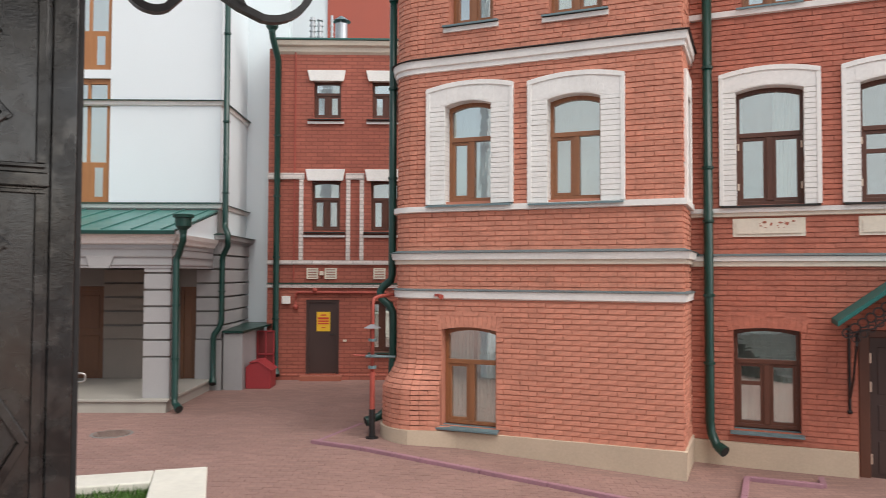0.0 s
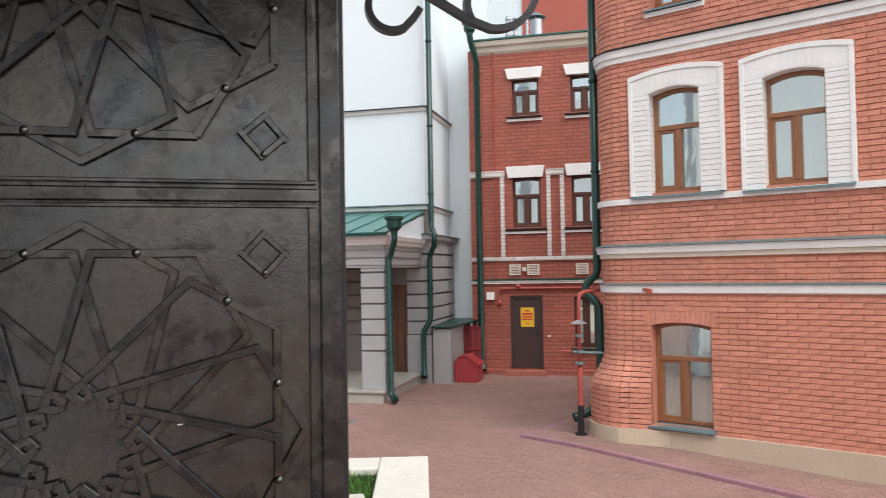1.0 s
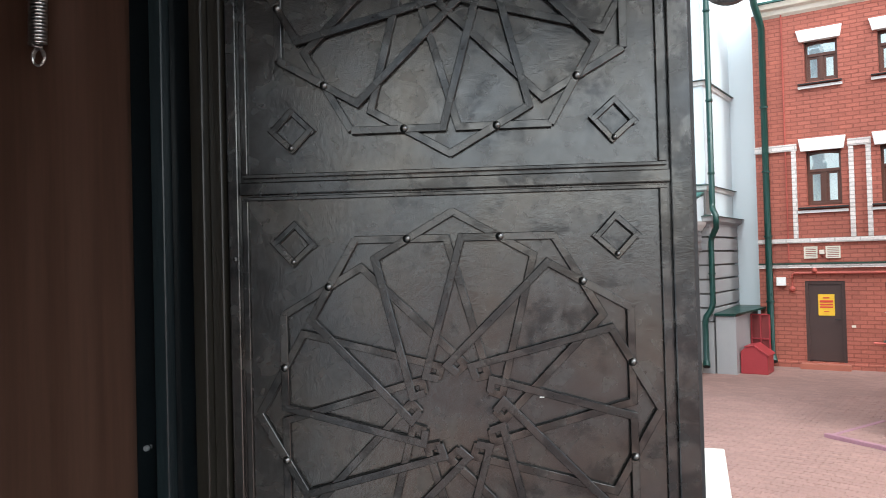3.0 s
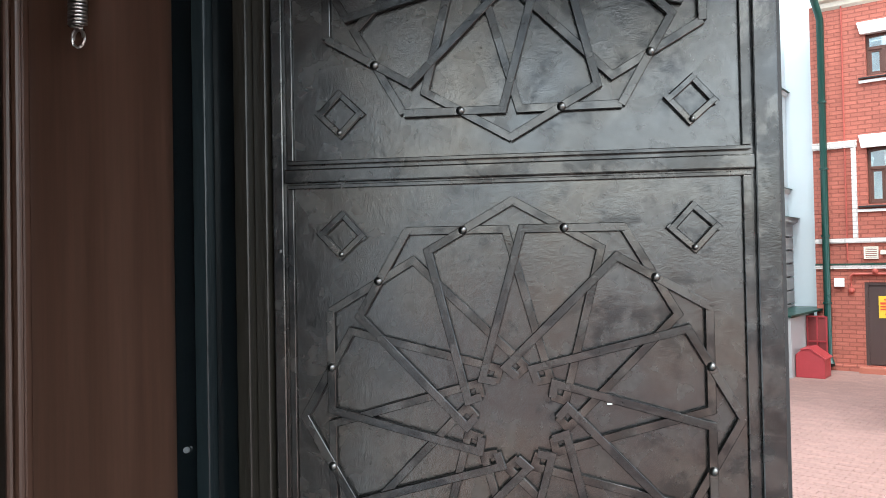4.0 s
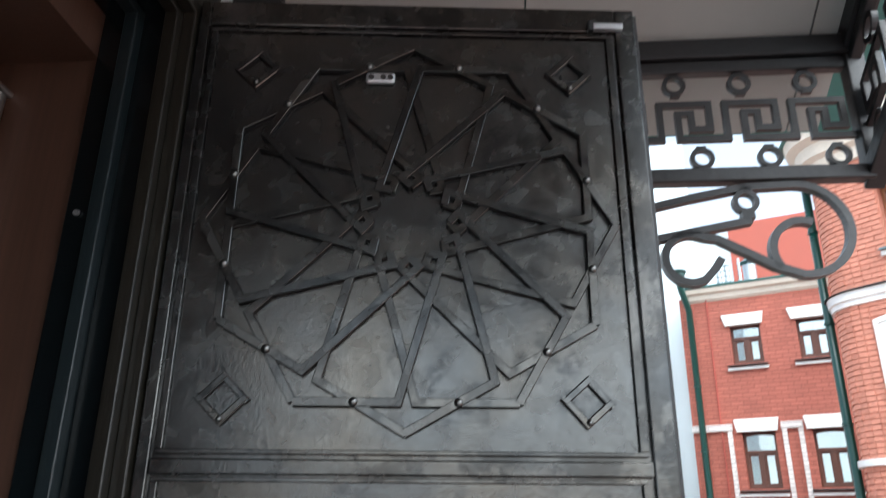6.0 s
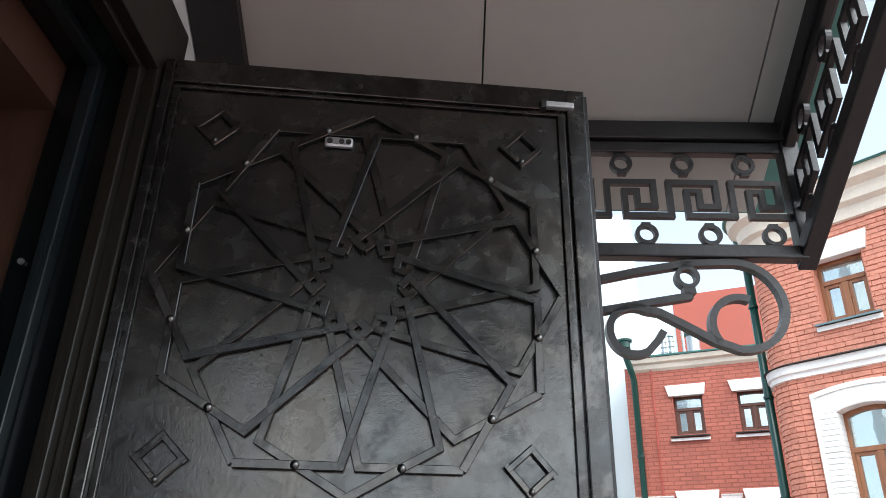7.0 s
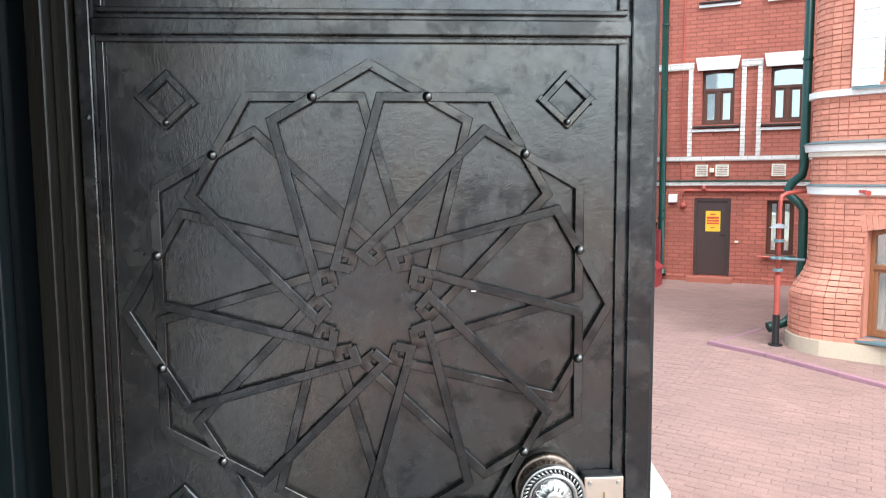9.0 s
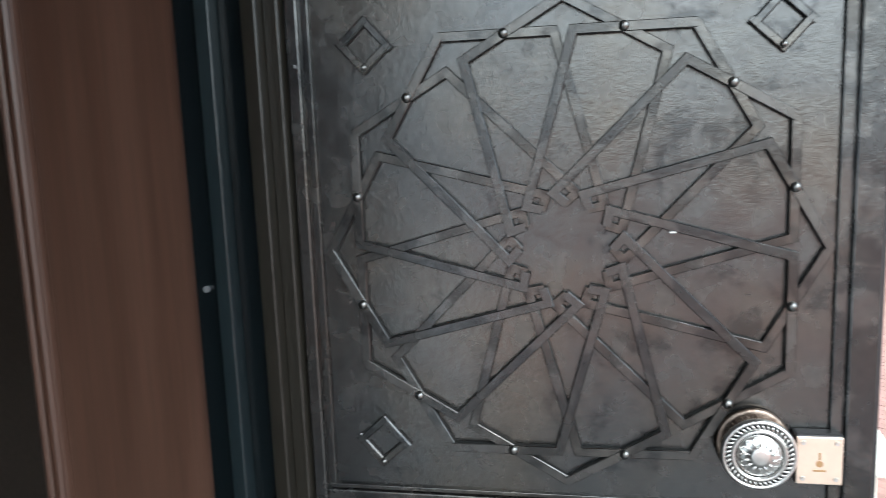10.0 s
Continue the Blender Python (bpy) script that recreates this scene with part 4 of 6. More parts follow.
    for x0, x1 in ((0.611, 0.889), (1.056, 1.349), (2.255, 2.548)):
        bm = boxes((x0, x0 + 0.03, -0.04, 0.0, 1.47, 1.74), (x1 - 0.03, x1, -0.04, 0.0, 1.47, 1.74), (x0 + 0.03, x1 - 0.03, -0.04, 0.0, 1.47, 1.50), (x0 + 0.03, x1 - 0.03, -0.04, 0.0, 1.71, 1.74))
        for k in range(5):
            bx(bm, x0 + 0.03, x1 - 0.03, -0.036, -0.008, 1.512 + k * 0.041, 1.536 + k * 0.041)
        v = part("vent_grille", bm, M_CREAM, b)
        part("vent_back", boxes((x0 + 0.03, x1 - 0.03, -0.005, 0.0, 1.50, 1.71)), M_RUST, v)
    part("alarm_bell", boxes((0.93, 1.03, -0.08, 0.0, 1.56, 1.66)), M_CREAM, b, bevel=0.01)
    part("meter_box", boxes((0.02, 0.215, -0.1, 0.0, 0.86, 1.05)), M_WHITE, b, bevel=0.008)
    part("door_plate", boxes((1.52, 1.60, -0.03, 0.0, -0.07, -0.02)), M_CREAM, b, bevel=0.004)
    # red cable conduit round the wall
    bm = bmesh.new()
    tube(bm, [(0.29, -0.03, 7.1), (0.29, -0.03, 1.45)], 0.018, 6)
    tube(bm, [(0.35, -0.05, 0.85), (0.35, -0.05, 1.10), (0.40, -0.05, 1.14), (2.6, -0.05, 1.14)], 0.03, 8)
    ball(bm, (0.35, -0.05, 0.78), 0.07)
    ball(bm, (0.82, -0.08, 1.2), 0.06)
    part("conduit", bm, M_RUST, b, "red painted cable conduit")
    return b


make_back()


def roof_things():
    t = thing("red_gable_building", BACK @ pose(0, 0, 0), "plain red rendered wall behind the roof", "building")
    part("wall", boxes((0.5, 8, 4.2, 4.6, 6, 10.62)), mat("red_render", (0.40, 0.10, 0.07), 0.8, vary=0.06), t)
    part("pale_wall", boxes((-0.7, 0.496, 4.25, 4.6, 6, 10.4)), M_PALE, t)
    for x, y in ((1.18, 2.0),):
        c = thing("roof_vent", BACK @ pose(x, y, 7.75), "galvanised roof vent with a small cap", "vent")
        bm = bmesh.new()
        cyl(bm, (0, 0, 0), (0, 0, 0.75), 0.17, seg=16)
        part("stack", bm, M_GALV, c)
        bm = bmesh.new()
        cyl(bm, (0, 0, 0.82), (0, 0, 0.98), 0.26, 0.03, seg=16)
        part("cap", bm, M_FLASH, c)
        for a in range(4):
            bm = bmesh.new()
            cyl(bm, (0.15 * math.cos(a * 1.57), 0.15 * math.sin(a * 1.57), 0.7), (0.15 * math.cos(a * 1.57), 0.15 * math.sin(a * 1.57), 0.84), 0.012, seg=6)
            part("strut", bm, M_GALV, c)
    g = thing("metal_ducts", BACK @ pose(0.45, 1.6, 7.7), "two slim galvanised ducts with rings on the roof", "duct")
    for x, h in ((0.0, 0.85), (0.2, 0.72), (0.52, 0.9)):
        bm = bmesh.new()
        cyl(bm, (x, 0, 0), (x, 0, h), 0.06 if x < 0.4 else 0.035, seg=12)
        for k in range(6):
            cyl(bm, (x, 0, 0.15 * k), (x, 0, 0.15 * k + 0.03), 0.085 if x < 0.4 else 0.05, seg=12)
        part("duct", bm, M_GALV, g)


roof_things()


# ---- pale building with its portico ----
def make_pale():
    b = thing("pale_building", PORTICO, "pale blue rendered building with grey banded portico", "building")
    # body: front 2.8 m behind the portico's front, corner at x = 0.13
    holes = [(-3.3, -2.42, -0.78, 1.30), (-0.72, -0.36, -0.78, 1.30), (-3.4, -2.36, 3.2, 6.0), (-3.4, -2.36, 6.2, 9.0)]
    part("upper_wall", pierced(-7, 0.13, 3.05, 12, 2.8, 3.2, holes), M_PALE, b)
    # lower walls are dark so that the grooves between courses show painted shade
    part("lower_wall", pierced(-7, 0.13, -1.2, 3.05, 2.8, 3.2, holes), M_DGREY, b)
    part("flank_wall", boxes((-0.27, 0.13, 3.21, 5.25, 2.3, 12)), M_PALE, b)
    part("flank_wall", boxes((-0.27, 0.13, 3.21, 5.25, -1.2, 2.3)), M_DGREY, b)
    part("set_back_wall", boxes((0.131, 1.2, 5.2, 5.5, -1.2, 12)), M_PALE, b)
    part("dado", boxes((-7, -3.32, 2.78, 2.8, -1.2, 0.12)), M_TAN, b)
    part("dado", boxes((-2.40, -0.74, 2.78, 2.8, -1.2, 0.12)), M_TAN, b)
    part("dado", boxes((-0.34, 0.24, 2.70, 2.8, -1.2, 0.12), (0.13, 0.24, 2.801, 5.19, -1.2, 0.12)), M_GREYR, b)
    # rustication: proud courses with grooves
    z = 0.14
    while z < 2.2:
        h = 0.315
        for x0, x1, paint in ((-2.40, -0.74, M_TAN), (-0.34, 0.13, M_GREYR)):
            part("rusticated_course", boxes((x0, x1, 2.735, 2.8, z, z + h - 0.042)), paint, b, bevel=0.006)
        part("rusticated_course", boxes((0.13, 0.22, 2.735, 5.19, z, z + h - 0.042)), M_GREYR, b, bevel=0.006)
        z += h
    corner = [(-7, 2.8), (0.13, 2.8), (0.13, 5.19)]
    for z0 in (3.05, 5.38):
        band(b, corner, [(0, z0), (0.04, z0 + 0.02), (0.06, z0 + 0.11), (-0.05, z0 + 0.11), (-0.05, z0)], M_WHITE)
        band(b, corner, [(0.1, z0 + 0.105), (0.11, z0 + 0.115), (0.01, z0 + 0.15), (-0.05, z0 + 0.15), (-0.05, z0 + 0.105)], M_GREEN, "flashing")
    band(b, corner, [(0, 2.2), (0.08, 2.22), (0.1, 2.3), (0.2, 2.36), (0.22, 2.46), (-0.05, 2.46), (-0.05, 2.2)], M_GREYR, "cornice")
    band(b, corner, [(0.25, 2.455), (0.26, 2.465), (0.02, 2.51), (-0.05, 2.51), (-0.05, 2.455)], M_GREEN, "flashing")
    # tall stair windows
    for z0, z1 in ((3.2, 6.0), (6.2, 9.0)):
        w = part("stair_window", boxes((-3.4, -3.3, 2.86, 2.95, z0, z1), (-2.46, -2.36, 2.86, 2.95, z0, z1), (-3.3, -2.46, 2.86, 2.95, z0, z0 + 0.9),
                                       (-3.3, -2.46, 2.86, 2.95, z1 - 0.12, z1), (-2.90, -2.84, 2.86, 2.95, z0 + 0.9, z1)), mat("honey_wood", (0.36, 0.16, 0.06), 0.4, vary=0.15, stretch=(6, 6, 0.6)), b, bevel=0.006)
        g = part("pane", boxes((-3.3, -2.46, 2.90, 2.904, z0 + 0.9, z1 - 0.12)), M_GLASS, w)
        g.visible_shadow = False
        g = part("pane", boxes((-2.70, -2.52, 2.85, 2.857, z0 + 0.12, z0 + 0.78)), M_GLASS, w)
        # warm board behind the glass paints in its warm reflections
        part("reflection_sheet", boxes((-3.4, -2.3, 3.3, 3.35, z0, z1)), mat("warm_reflection_tint", (0.65, 0.50, 0.34), 0.9, vary=0.2), w)
    for x0, x1 in ((-3.3, -2.42), (-0.72, -0.36)):
        d = part("door", boxes((x0, x0 + 0.07, 2.84, 2.95, -0.78, 1.30), (x1 - 0.07, x1, 2.84, 2.95, -0.78, 1.30), (x0 + 0.07, x1 - 0.07, 2.84, 2.95, 1.2, 1.30)), M_PDOOR, b, "brown wooden door", bevel=0.006)
        part("leaf", boxes((x0 + 0.07, x1 - 0.07, 2.88, 2.94, -0.76, 1.2), (x0 + 0.13, x1 - 0.13, 2.865, 2.88, 0.35, 1.1), (x0 + 0.13, x1 - 0.13, 2.865, 2.88, -0.6, 0.2)), M_PDOOR, d, bevel=0.006)
    part("wall_switch", boxes((-1.42, -1.32, 2.74, 2.765, -0.02, 0.07)), M_CREAM, b, bevel=0.004)
    # portico
    p = thing("portico", PORTICO, "grey banded portico with white cornice and green tin roof", "portico")
    part("platform", boxes((-6, -0.02, 0.0, 2.75, -1.15, -0.80)), M_STEP, p, bevel=0.01)
    part("platform_nosing", boxes((-6, 0.03, -0.05, 2.75, -0.80, -0.745)), M_STEP, p, bevel=0.012)
    # dark core paints shade into the gaps between the pier blocks
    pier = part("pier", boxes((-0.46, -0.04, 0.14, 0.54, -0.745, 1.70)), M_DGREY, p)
    part("block", boxes((-0.50, 0.0, 0.10, 0.58, -0.745, 0.01)), M_GREYR, pier, bevel=0.006)
    z = 0.045
    while z < 1.65:
        part("block", boxes((-0.50, 0.0, 0.10, 0.58, z, min(z + 0.278, 1.70))), M_GREYR, pier, bevel=0.006)
        z += 0.315
    bm = boxes((-3.3, -2.85, 0.10, 0.58, -0.745, 1.70))
    part("pier", bm, M_GREYR, p)
    part("entablature", boxes((-6, 0.02, 0.08, 0.60, 1.70, 2.19), (-0.48, 0.02, 0.60, 2.76, 1.70, 2.19)), M_GREYR, p)
    bm = bmesh.new()
    prism(bm, [(-1.5, 1.69), (-1.14, 1.69), (-1.05, 1.93), (-1.59, 1.93)], 0.04, 0.09)
    prism(bm, [(-2.05, 1.93), (0.03, 1.93), (0.03, 1.915), (-2.05, 1.915)], 0.05, 0.09)
    part("keystone", bm, M_GREYR, p)
    part("porch_ceiling", boxes((-6, 0.0, 0.1, 2.76, 2.19, 2.24)), M_GREYR, p)
    edge = [(-6, 0.08), (0.02, 0.08), (0.02, 2.7)]
    band(p, edge, [(0, 2.14), (0.05, 2.16), (0.07, 2.21), (0.11, 2.26), (0.14, 2.34), (-0.05, 2.34), (-0.05, 2.14)], M_WHITE, "cornice")
    for z0, s in ((1.74, 0.018), (1.90, 0.030), (2.05, 0.022)):
        band(p, edge, [(0, z0), (s, z0 + 0.008), (s + 0.006, z0 + 0.035), (-0.05, z0 + 0.035), (-0.05, z0)], M_GREYR, "architrave_moulding")
    bm = bmesh.new()
    v = [bm.verts.new(q) for q in ((-6, -0.17, 2.36), (0.14, -0.17, 2.36), (0.10, 2.79, 2.98), (-6, 2.79, 2.98))]
    bm.faces.new(v)
    r = part("roof", bm, M_GROOF, p, "green standing-seam tin roof")
    r.modifiers.new("solid", "SOLIDIFY").thickness = 0.04
    for k in range(11):
        x = -5.6 + 0.55 * k
        bm = bmesh.new()
        bx(bm, x - 0.012, x + 0.012, -0.16, 2.78, 2.36, 2.43)
        for vert in bm.verts:
            vert.co.z += 0.2095 * (vert.co.y + 0.17)
        part("roof_seam", bm, M_GROOF, p)
    part("eaves_edge", boxes((-6, 0.16, -0.19, -0.165, 2.325, 2.385)), M_GREEN, p)
    bm = bmesh.new()
    v = [[bm.verts.new((x, y, z)) for y, z in ((-0.05, 2.34), (2.79, 2.34), (2.79, 2.93), (-0.05, 2.36))] for x in (-0.05, 0.08)]
    bm.faces.new(v[0])
    bm.faces.new(v[1][::-1])
    for i in range(4):
        bm.faces.new((v[0][(i + 1) % 4], v[0][i], v[1][i], v[1][(i + 1) % 4]))
    part("gable_end", bm, M_PALE, p)
    # low annex at the corner
    a = thing("low_annex", PORTICO, "low pale masonry box with a flat green tin lid", "outbuilding")
    part("body", boxes((0.275, 0.70, 2.72, 4.9, -1.2, 0.26)), M_GREYR, a, bevel=0.01)
    bm = bmesh.new()
    v = [bm.verts.new(q) for q in ((0.26, 2.66, 0.28), (0.72, 2.66, 0.28), (1.05, 4.9, 0.34), (0.26, 4.9, 0.34))]
    bm.faces.new(v)
    l = part("lid", bm, M_GREEN, a)
    l.modifiers.new("solid", "SOLIDIFY").thickness = 0.04
    g = thing("red_gate", PORTICO, "dark red metal gate with square openings", "gate")
    for k, (x, z, w, h) in enumerate(((0.72, -0.95, 0.42, 0.03), (0.72, 0.20, 0.42, 0.03), (0.72, -0.35, 0.42, 0.03), (0.72, -0.95, 0.03, 1.18), (0.92, -0.95, 0.03, 1.18), (1.11, -0.95, 0.03, 1.18))):
        part("bar", boxes((x, x + w, 4.0, 4.03, z, z + h)), M_REDP, g)
    part("panel", boxes((0.72, 1.14, 4.035, 4.05, -0.95, 0.23)), mat("dark_red", (0.2, 0.03, 0.03), 0.5), g)


make_pale()


def portico_rail():
    h = thing("handrail", PORTICO, "short polished steel handrail loop beside the steps", "handrail")
    bm = bmesh.new()
    tube(bm, [(-2.1, 0.0, -0.27), (-1.58, 0.0, -0.27), (-1.53, 0.0, -0.29), (-1.52, 0.0, -0.33), (-1.53, 0.0, -0.40), (-1.58, 0.0, -0.43), (-2.1, 0.0, -0.43)], 0.02, 8)
    part("loop", bm, M_CHROME, h, smooth=True)
    bm = bmesh.new()
    cyl(bm, (-1.8, 0.0, -0.745), (-1.8, 0.0, -0.43), 0.02)
    part("post", bm, M_CHROME, h)


portico_rail()


def sand_bin():
    b = thing("sand_bin", PORTICO @ pose(0.72, 2.95, -1.0), "red metal fire sand bin with a sloping lid", "bin")
    bm = bmesh.new()
    prism(bm, [(0.0, 0.0), (0.56, 0.0), (0.56, 0.40), (0.28, 0.60), (0.10, 0.57), (0.0, 0.48)], 0.0, 0.6)
    part("body", bm, M_REDP, b, bevel=0.010)
    bm = bmesh.new()
    prism(bm, [(0.585, 0.385), (0.60, 0.41), (0.29, 0.632), (0.085, 0.60), (0.09, 0.575), (0.28, 0.604)], -0.025, 0.625)
    part("lid", bm, M_REDP, b, bevel=0.006)
    part("base_skid", boxes((0.02, 0.54, 0.03, 0.57, -0.02, 0.004)), M_DARK, b)


sand_bin()


# ---- drainpipes ----
def drainpipe(m, pts, r, hopper=None, brackets=(), foot=True, label="dark green painted drainpipe on the wall"):
    d = thing("drainpipe", m, label, "drainpipe", group="drainpipes")
    bm = bmesh.new()
    tube(bm, pts, r, 12)
    part("pipe", bm, M_GREEN, d, smooth=True)
    for p in brackets:
        bm = bmesh.new()
        cyl(bm, (p[0], p[1], p[2] - 0.02), (p[0], p[1], p[2] + 0.02), r * 1.22)
        bx(bm, p[0] - 0.012, p[0] + 0.012, p[1], p[1] + 0.14, p[2] - 0.01, p[2] + 0.01)
        part("bracket", bm, M_GREEN, d)
    if foot:
        e, d2 = Vector(pts[-1]), (Vector(pts[-1]) - Vector(pts[-2])).normalized()
        bm = bmesh.new()
        cyl(bm, e - d2 * 0.10, e + d2 * 0.03, r * 1.12, r * 1.25, seg=16)
        o = part("outlet", bm, M_GREEN, d)
        # near-black disc stands in for the shade inside the open pipe
        bm = bmesh.new()
        cyl(bm, e + d2 * 0.025, e + d2 * 0.033, r * 1.08, seg=16)
        part("mouth_shade_disc", bm, M_DARK, o, "dark disc painted as the shade inside the pipe end")
    if hopper:
        x, y, z = hopper
        bm = bmesh.new()
        lathe(bm, [(r, z - 0.30), (r * 1.15, z - 0.22), (0.145, z - 0.15), (0.15, z + 0.0), (0.19, z + 0.01), (0.195, z + 0.06), (0.18, z + 0.07), (0.13, z + 0.06)], 20, Matrix.Translation((x, y, 0)))
        part("hopper", bm, M_GREEN, d)
    return d


drainpipe(BAY, [(-0.2, 0.45, 7.5), (-0.2, 0.45, 1.62), (-0.22, 0.45, 1.50), (-0.36, 0.42, 1.38), (-0.40, 0.41, 1.30), (-0.38, 0.41, 1.20), (-0.24, 0.42, 1.08), (-0.17, 0.42, 0.98), (-0.16, 0.42, 0.40), (-0.17, 0.41, 0.0), (-0.19, 0.38, -0.40), (-0.22, 0.33, -0.60), (-0.30, 0.22, -0.72), (-0.44, 0.06, -0.78)], 0.065,
          brackets=[(-0.2, 0.45, 3.2), (-0.2, 0.45, 4.7), (-0.2, 0.45, 6.2)], hopper=(-0.2, 0.45, 7.55))
drainpipe(RIGHT, [(0.26, -0.14, 7.5), (0.26, -0.14, -0.55), (0.28, -0.16, -0.72), (0.36, -0.24, -0.88), (0.45, -0.32, -0.93)], 0.068,
          brackets=[(0.26, -0.14, 0.3), (0.26, -0.14, 1.3), (0.26, -0.14, 2.4), (0.26, -0.14, 3.2), (0.26, -0.14, 4.7)])
drainpipe(BACK, [(-0.22, -0.42, 7.75), (-0.22, -0.42, 7.5), (-0.21, -0.38, 7.35), (-0.14, -0.2, 7.0), (-0.12, -0.12, 6.85), (-0.12, -0.12, -0.7), (-0.08, -0.2, -0.85)], 0.078, hopper=(-0.22, -0.42, 7.75),
          brackets=[(-0.12, -0.12, 5.0), (-0.12, -0.12, 3.5), (-0.12, -0.12, 2.0), (-0.12, -0.12, 0.5)])
drainpipe(PORTICO, [(0.30, 2.66, 12), (0.30, 2.66, 2.75), (0.32, 2.6, 2.62), (0.45, 2.35, 2.45), (0.45, 2.35, 2.2), (0.28, 2.62, 2.0), (0.26, 2.62, 1.9), (0.26, 2.62, 0.55), (0.22, 2.60, 0.40), (0.12, 2.55, 0.25), (0.10, 2.55, 0.15), (0.10, 2.55, -0.70), (0.12, 2.48, -0.80)], 0.065,
          brackets=[(0.30, 2.66, 9.0), (0.30, 2.66, 7.0), (0.30, 2.66, 5.0), (0.30, 2.66, 3.4), (0.26, 2.62, 1.2)])
drainpipe(PORTICO, [(0.33, -0.22, 2.42), (0.33, -0.22, 2.2), (0.16, 0.05, 1.95), (0.12, 0.04, 1.85), (0.12, 0.06, -0.72), (0.14, 0.02, -0.82), (0.25, -0.10, -0.90)], 0.062, hopper=(0.33, -0.22, 2.62),
          brackets=[(0.12, 0.06, 1.0), (0.12, 0.06, 0.0)])


# ---- gas riser ----
def gas_riser():
    g = thing("gas_riser", pose(6.18, 9.25, -1.0), "red and black painted gas pipe with valves", "pipe")
    bm = bmesh.new()
    cyl(bm, (0, 0, 0.0), (0, 0, 0.46), 0.05)
    cyl(bm, (0, 0, 0.0), (0, 0, 0.02), 0.1)
    part("post", bm, M_IRON, g, "black lower sleeve")
    bm = bmesh.new()
    tube(bm, [(0, 0, 0.46), (0, 0, 1.05)], 0.042, 12)
    part("sleeve", bm, M_RUST, g)
    bm = bmesh.new()
    tube(bm, [(0, 0, 1.05), (0, 0, 2.1), (0.02, 0, 2.2), (0.1, 0.0, 2.24), (0.55, 0.1, 2.28)], 0.03, 10)
    part("riser", bm, M_RUST, g, smooth=True)
    bm = bmesh.new()
    cyl(bm, (0, 0, 1.74), (0, 0, 1.80), 0.14, 0.03, seg=16)
    part("rain_cap", bm, M_GALV, g)
    bm = bmesh.new()
    for z in (1.12, 1.30, 1.55):
        cyl(bm, (0, 0, z - 0.02), (0, 0, z + 0.02), 0.07)
    cyl(bm, (-0.12, 0, 1.30), (0.4, 0, 1.26), 0.022)
    part("valve", bm, M_FLASH, g)
    bm = bmesh.new()
    cyl(bm, (-0.30, 0.05, 1.32), (0.0, 0, 1.30), 0.015)
    part("lever", bm, M_RUST, g)


gas_riser()


# ---- kerbs, manhole, planter ----
def kerbs():
    def run(pts, w=0.08, h=0.06):
        for (x0, y0), (x1, y1) in zip(pts, pts[1:]):
            k = max(1, round(math.hypot(x1 - x0, y1 - y0) / 1.0))
            for i in range(k):
                a, c = i / k, (i + 1) / k
                p, q = Vector((x0 + (x1 - x0) * a, y0 + (y1 - y0) * a, 0)), Vector((x0 + (x1 - x0) * c, y0 + (y1 - y0) * c, 0))
                u = (q - p).normalized()
                s = Vector((-u.y, u.x, 0)) * w / 2
                bm = bmesh.new()
                lo, hi = [], []
                for v in (p + s, p - s, q - u * 0.006 - s, q - u * 0.006 + s):
                    z = ground_z(v.x, v.y)
                    lo.append(bm.verts.new((v.x, v.y, z - 0.05)))
                    hi.append(bm.verts.new((v.x, v.y, z + h)))
                bm.faces.new(hi)
                bm.faces.new(lo[::-1])
                for j in range(4):
                    bm.faces.new((lo[j], lo[(j + 1) % 4], hi[(j + 1) % 4], hi[j]))
                ob = part("kerb_stone", bm, M_KERB, bevel=0.01)
                tagged(ob, "low kerb stone painted mauve, set in the paving", "kerb", group="kerb stones", kind="structure")
    run([(6.54, 10.38), (5.23, 9.39)], 0.08, 0.012)
    run([(5.23, 9.39), (7.099, 6.028), (8.2, 4.0), (9.6, 1.4)])
    run([(8.4, 4.12), (9.04, 4.56), (9.84, 5.11), (10.38, 4.34), (10.70, 4.57)])


kerbs()
m = thing("manhole_cover", pose(2.707, 11.65, -0.997), "round iron manhole cover in the paving", "manhole cover")
bm = bmesh.new()
cyl(bm, (0, 0, -0.03), (0, 0, 0.006), 0.33, seg=32)
part("rim", bm, M_DGREY, m)
bm = bmesh.new()
cyl(bm, (0, 0, 0.0), (0, 0, 0.014), 0.28, seg=32)
for i in range(5):
    bx(bm, -0.2, 0.2, -0.16 + i * 0.08 - 0.012, -0.16 + i * 0.08 + 0.012, 0.01, 0.02)
part("lid", bm, mat("rusty_iron_lid", (0.17, 0.12, 0.10), 0.6, vary=0.2), m)


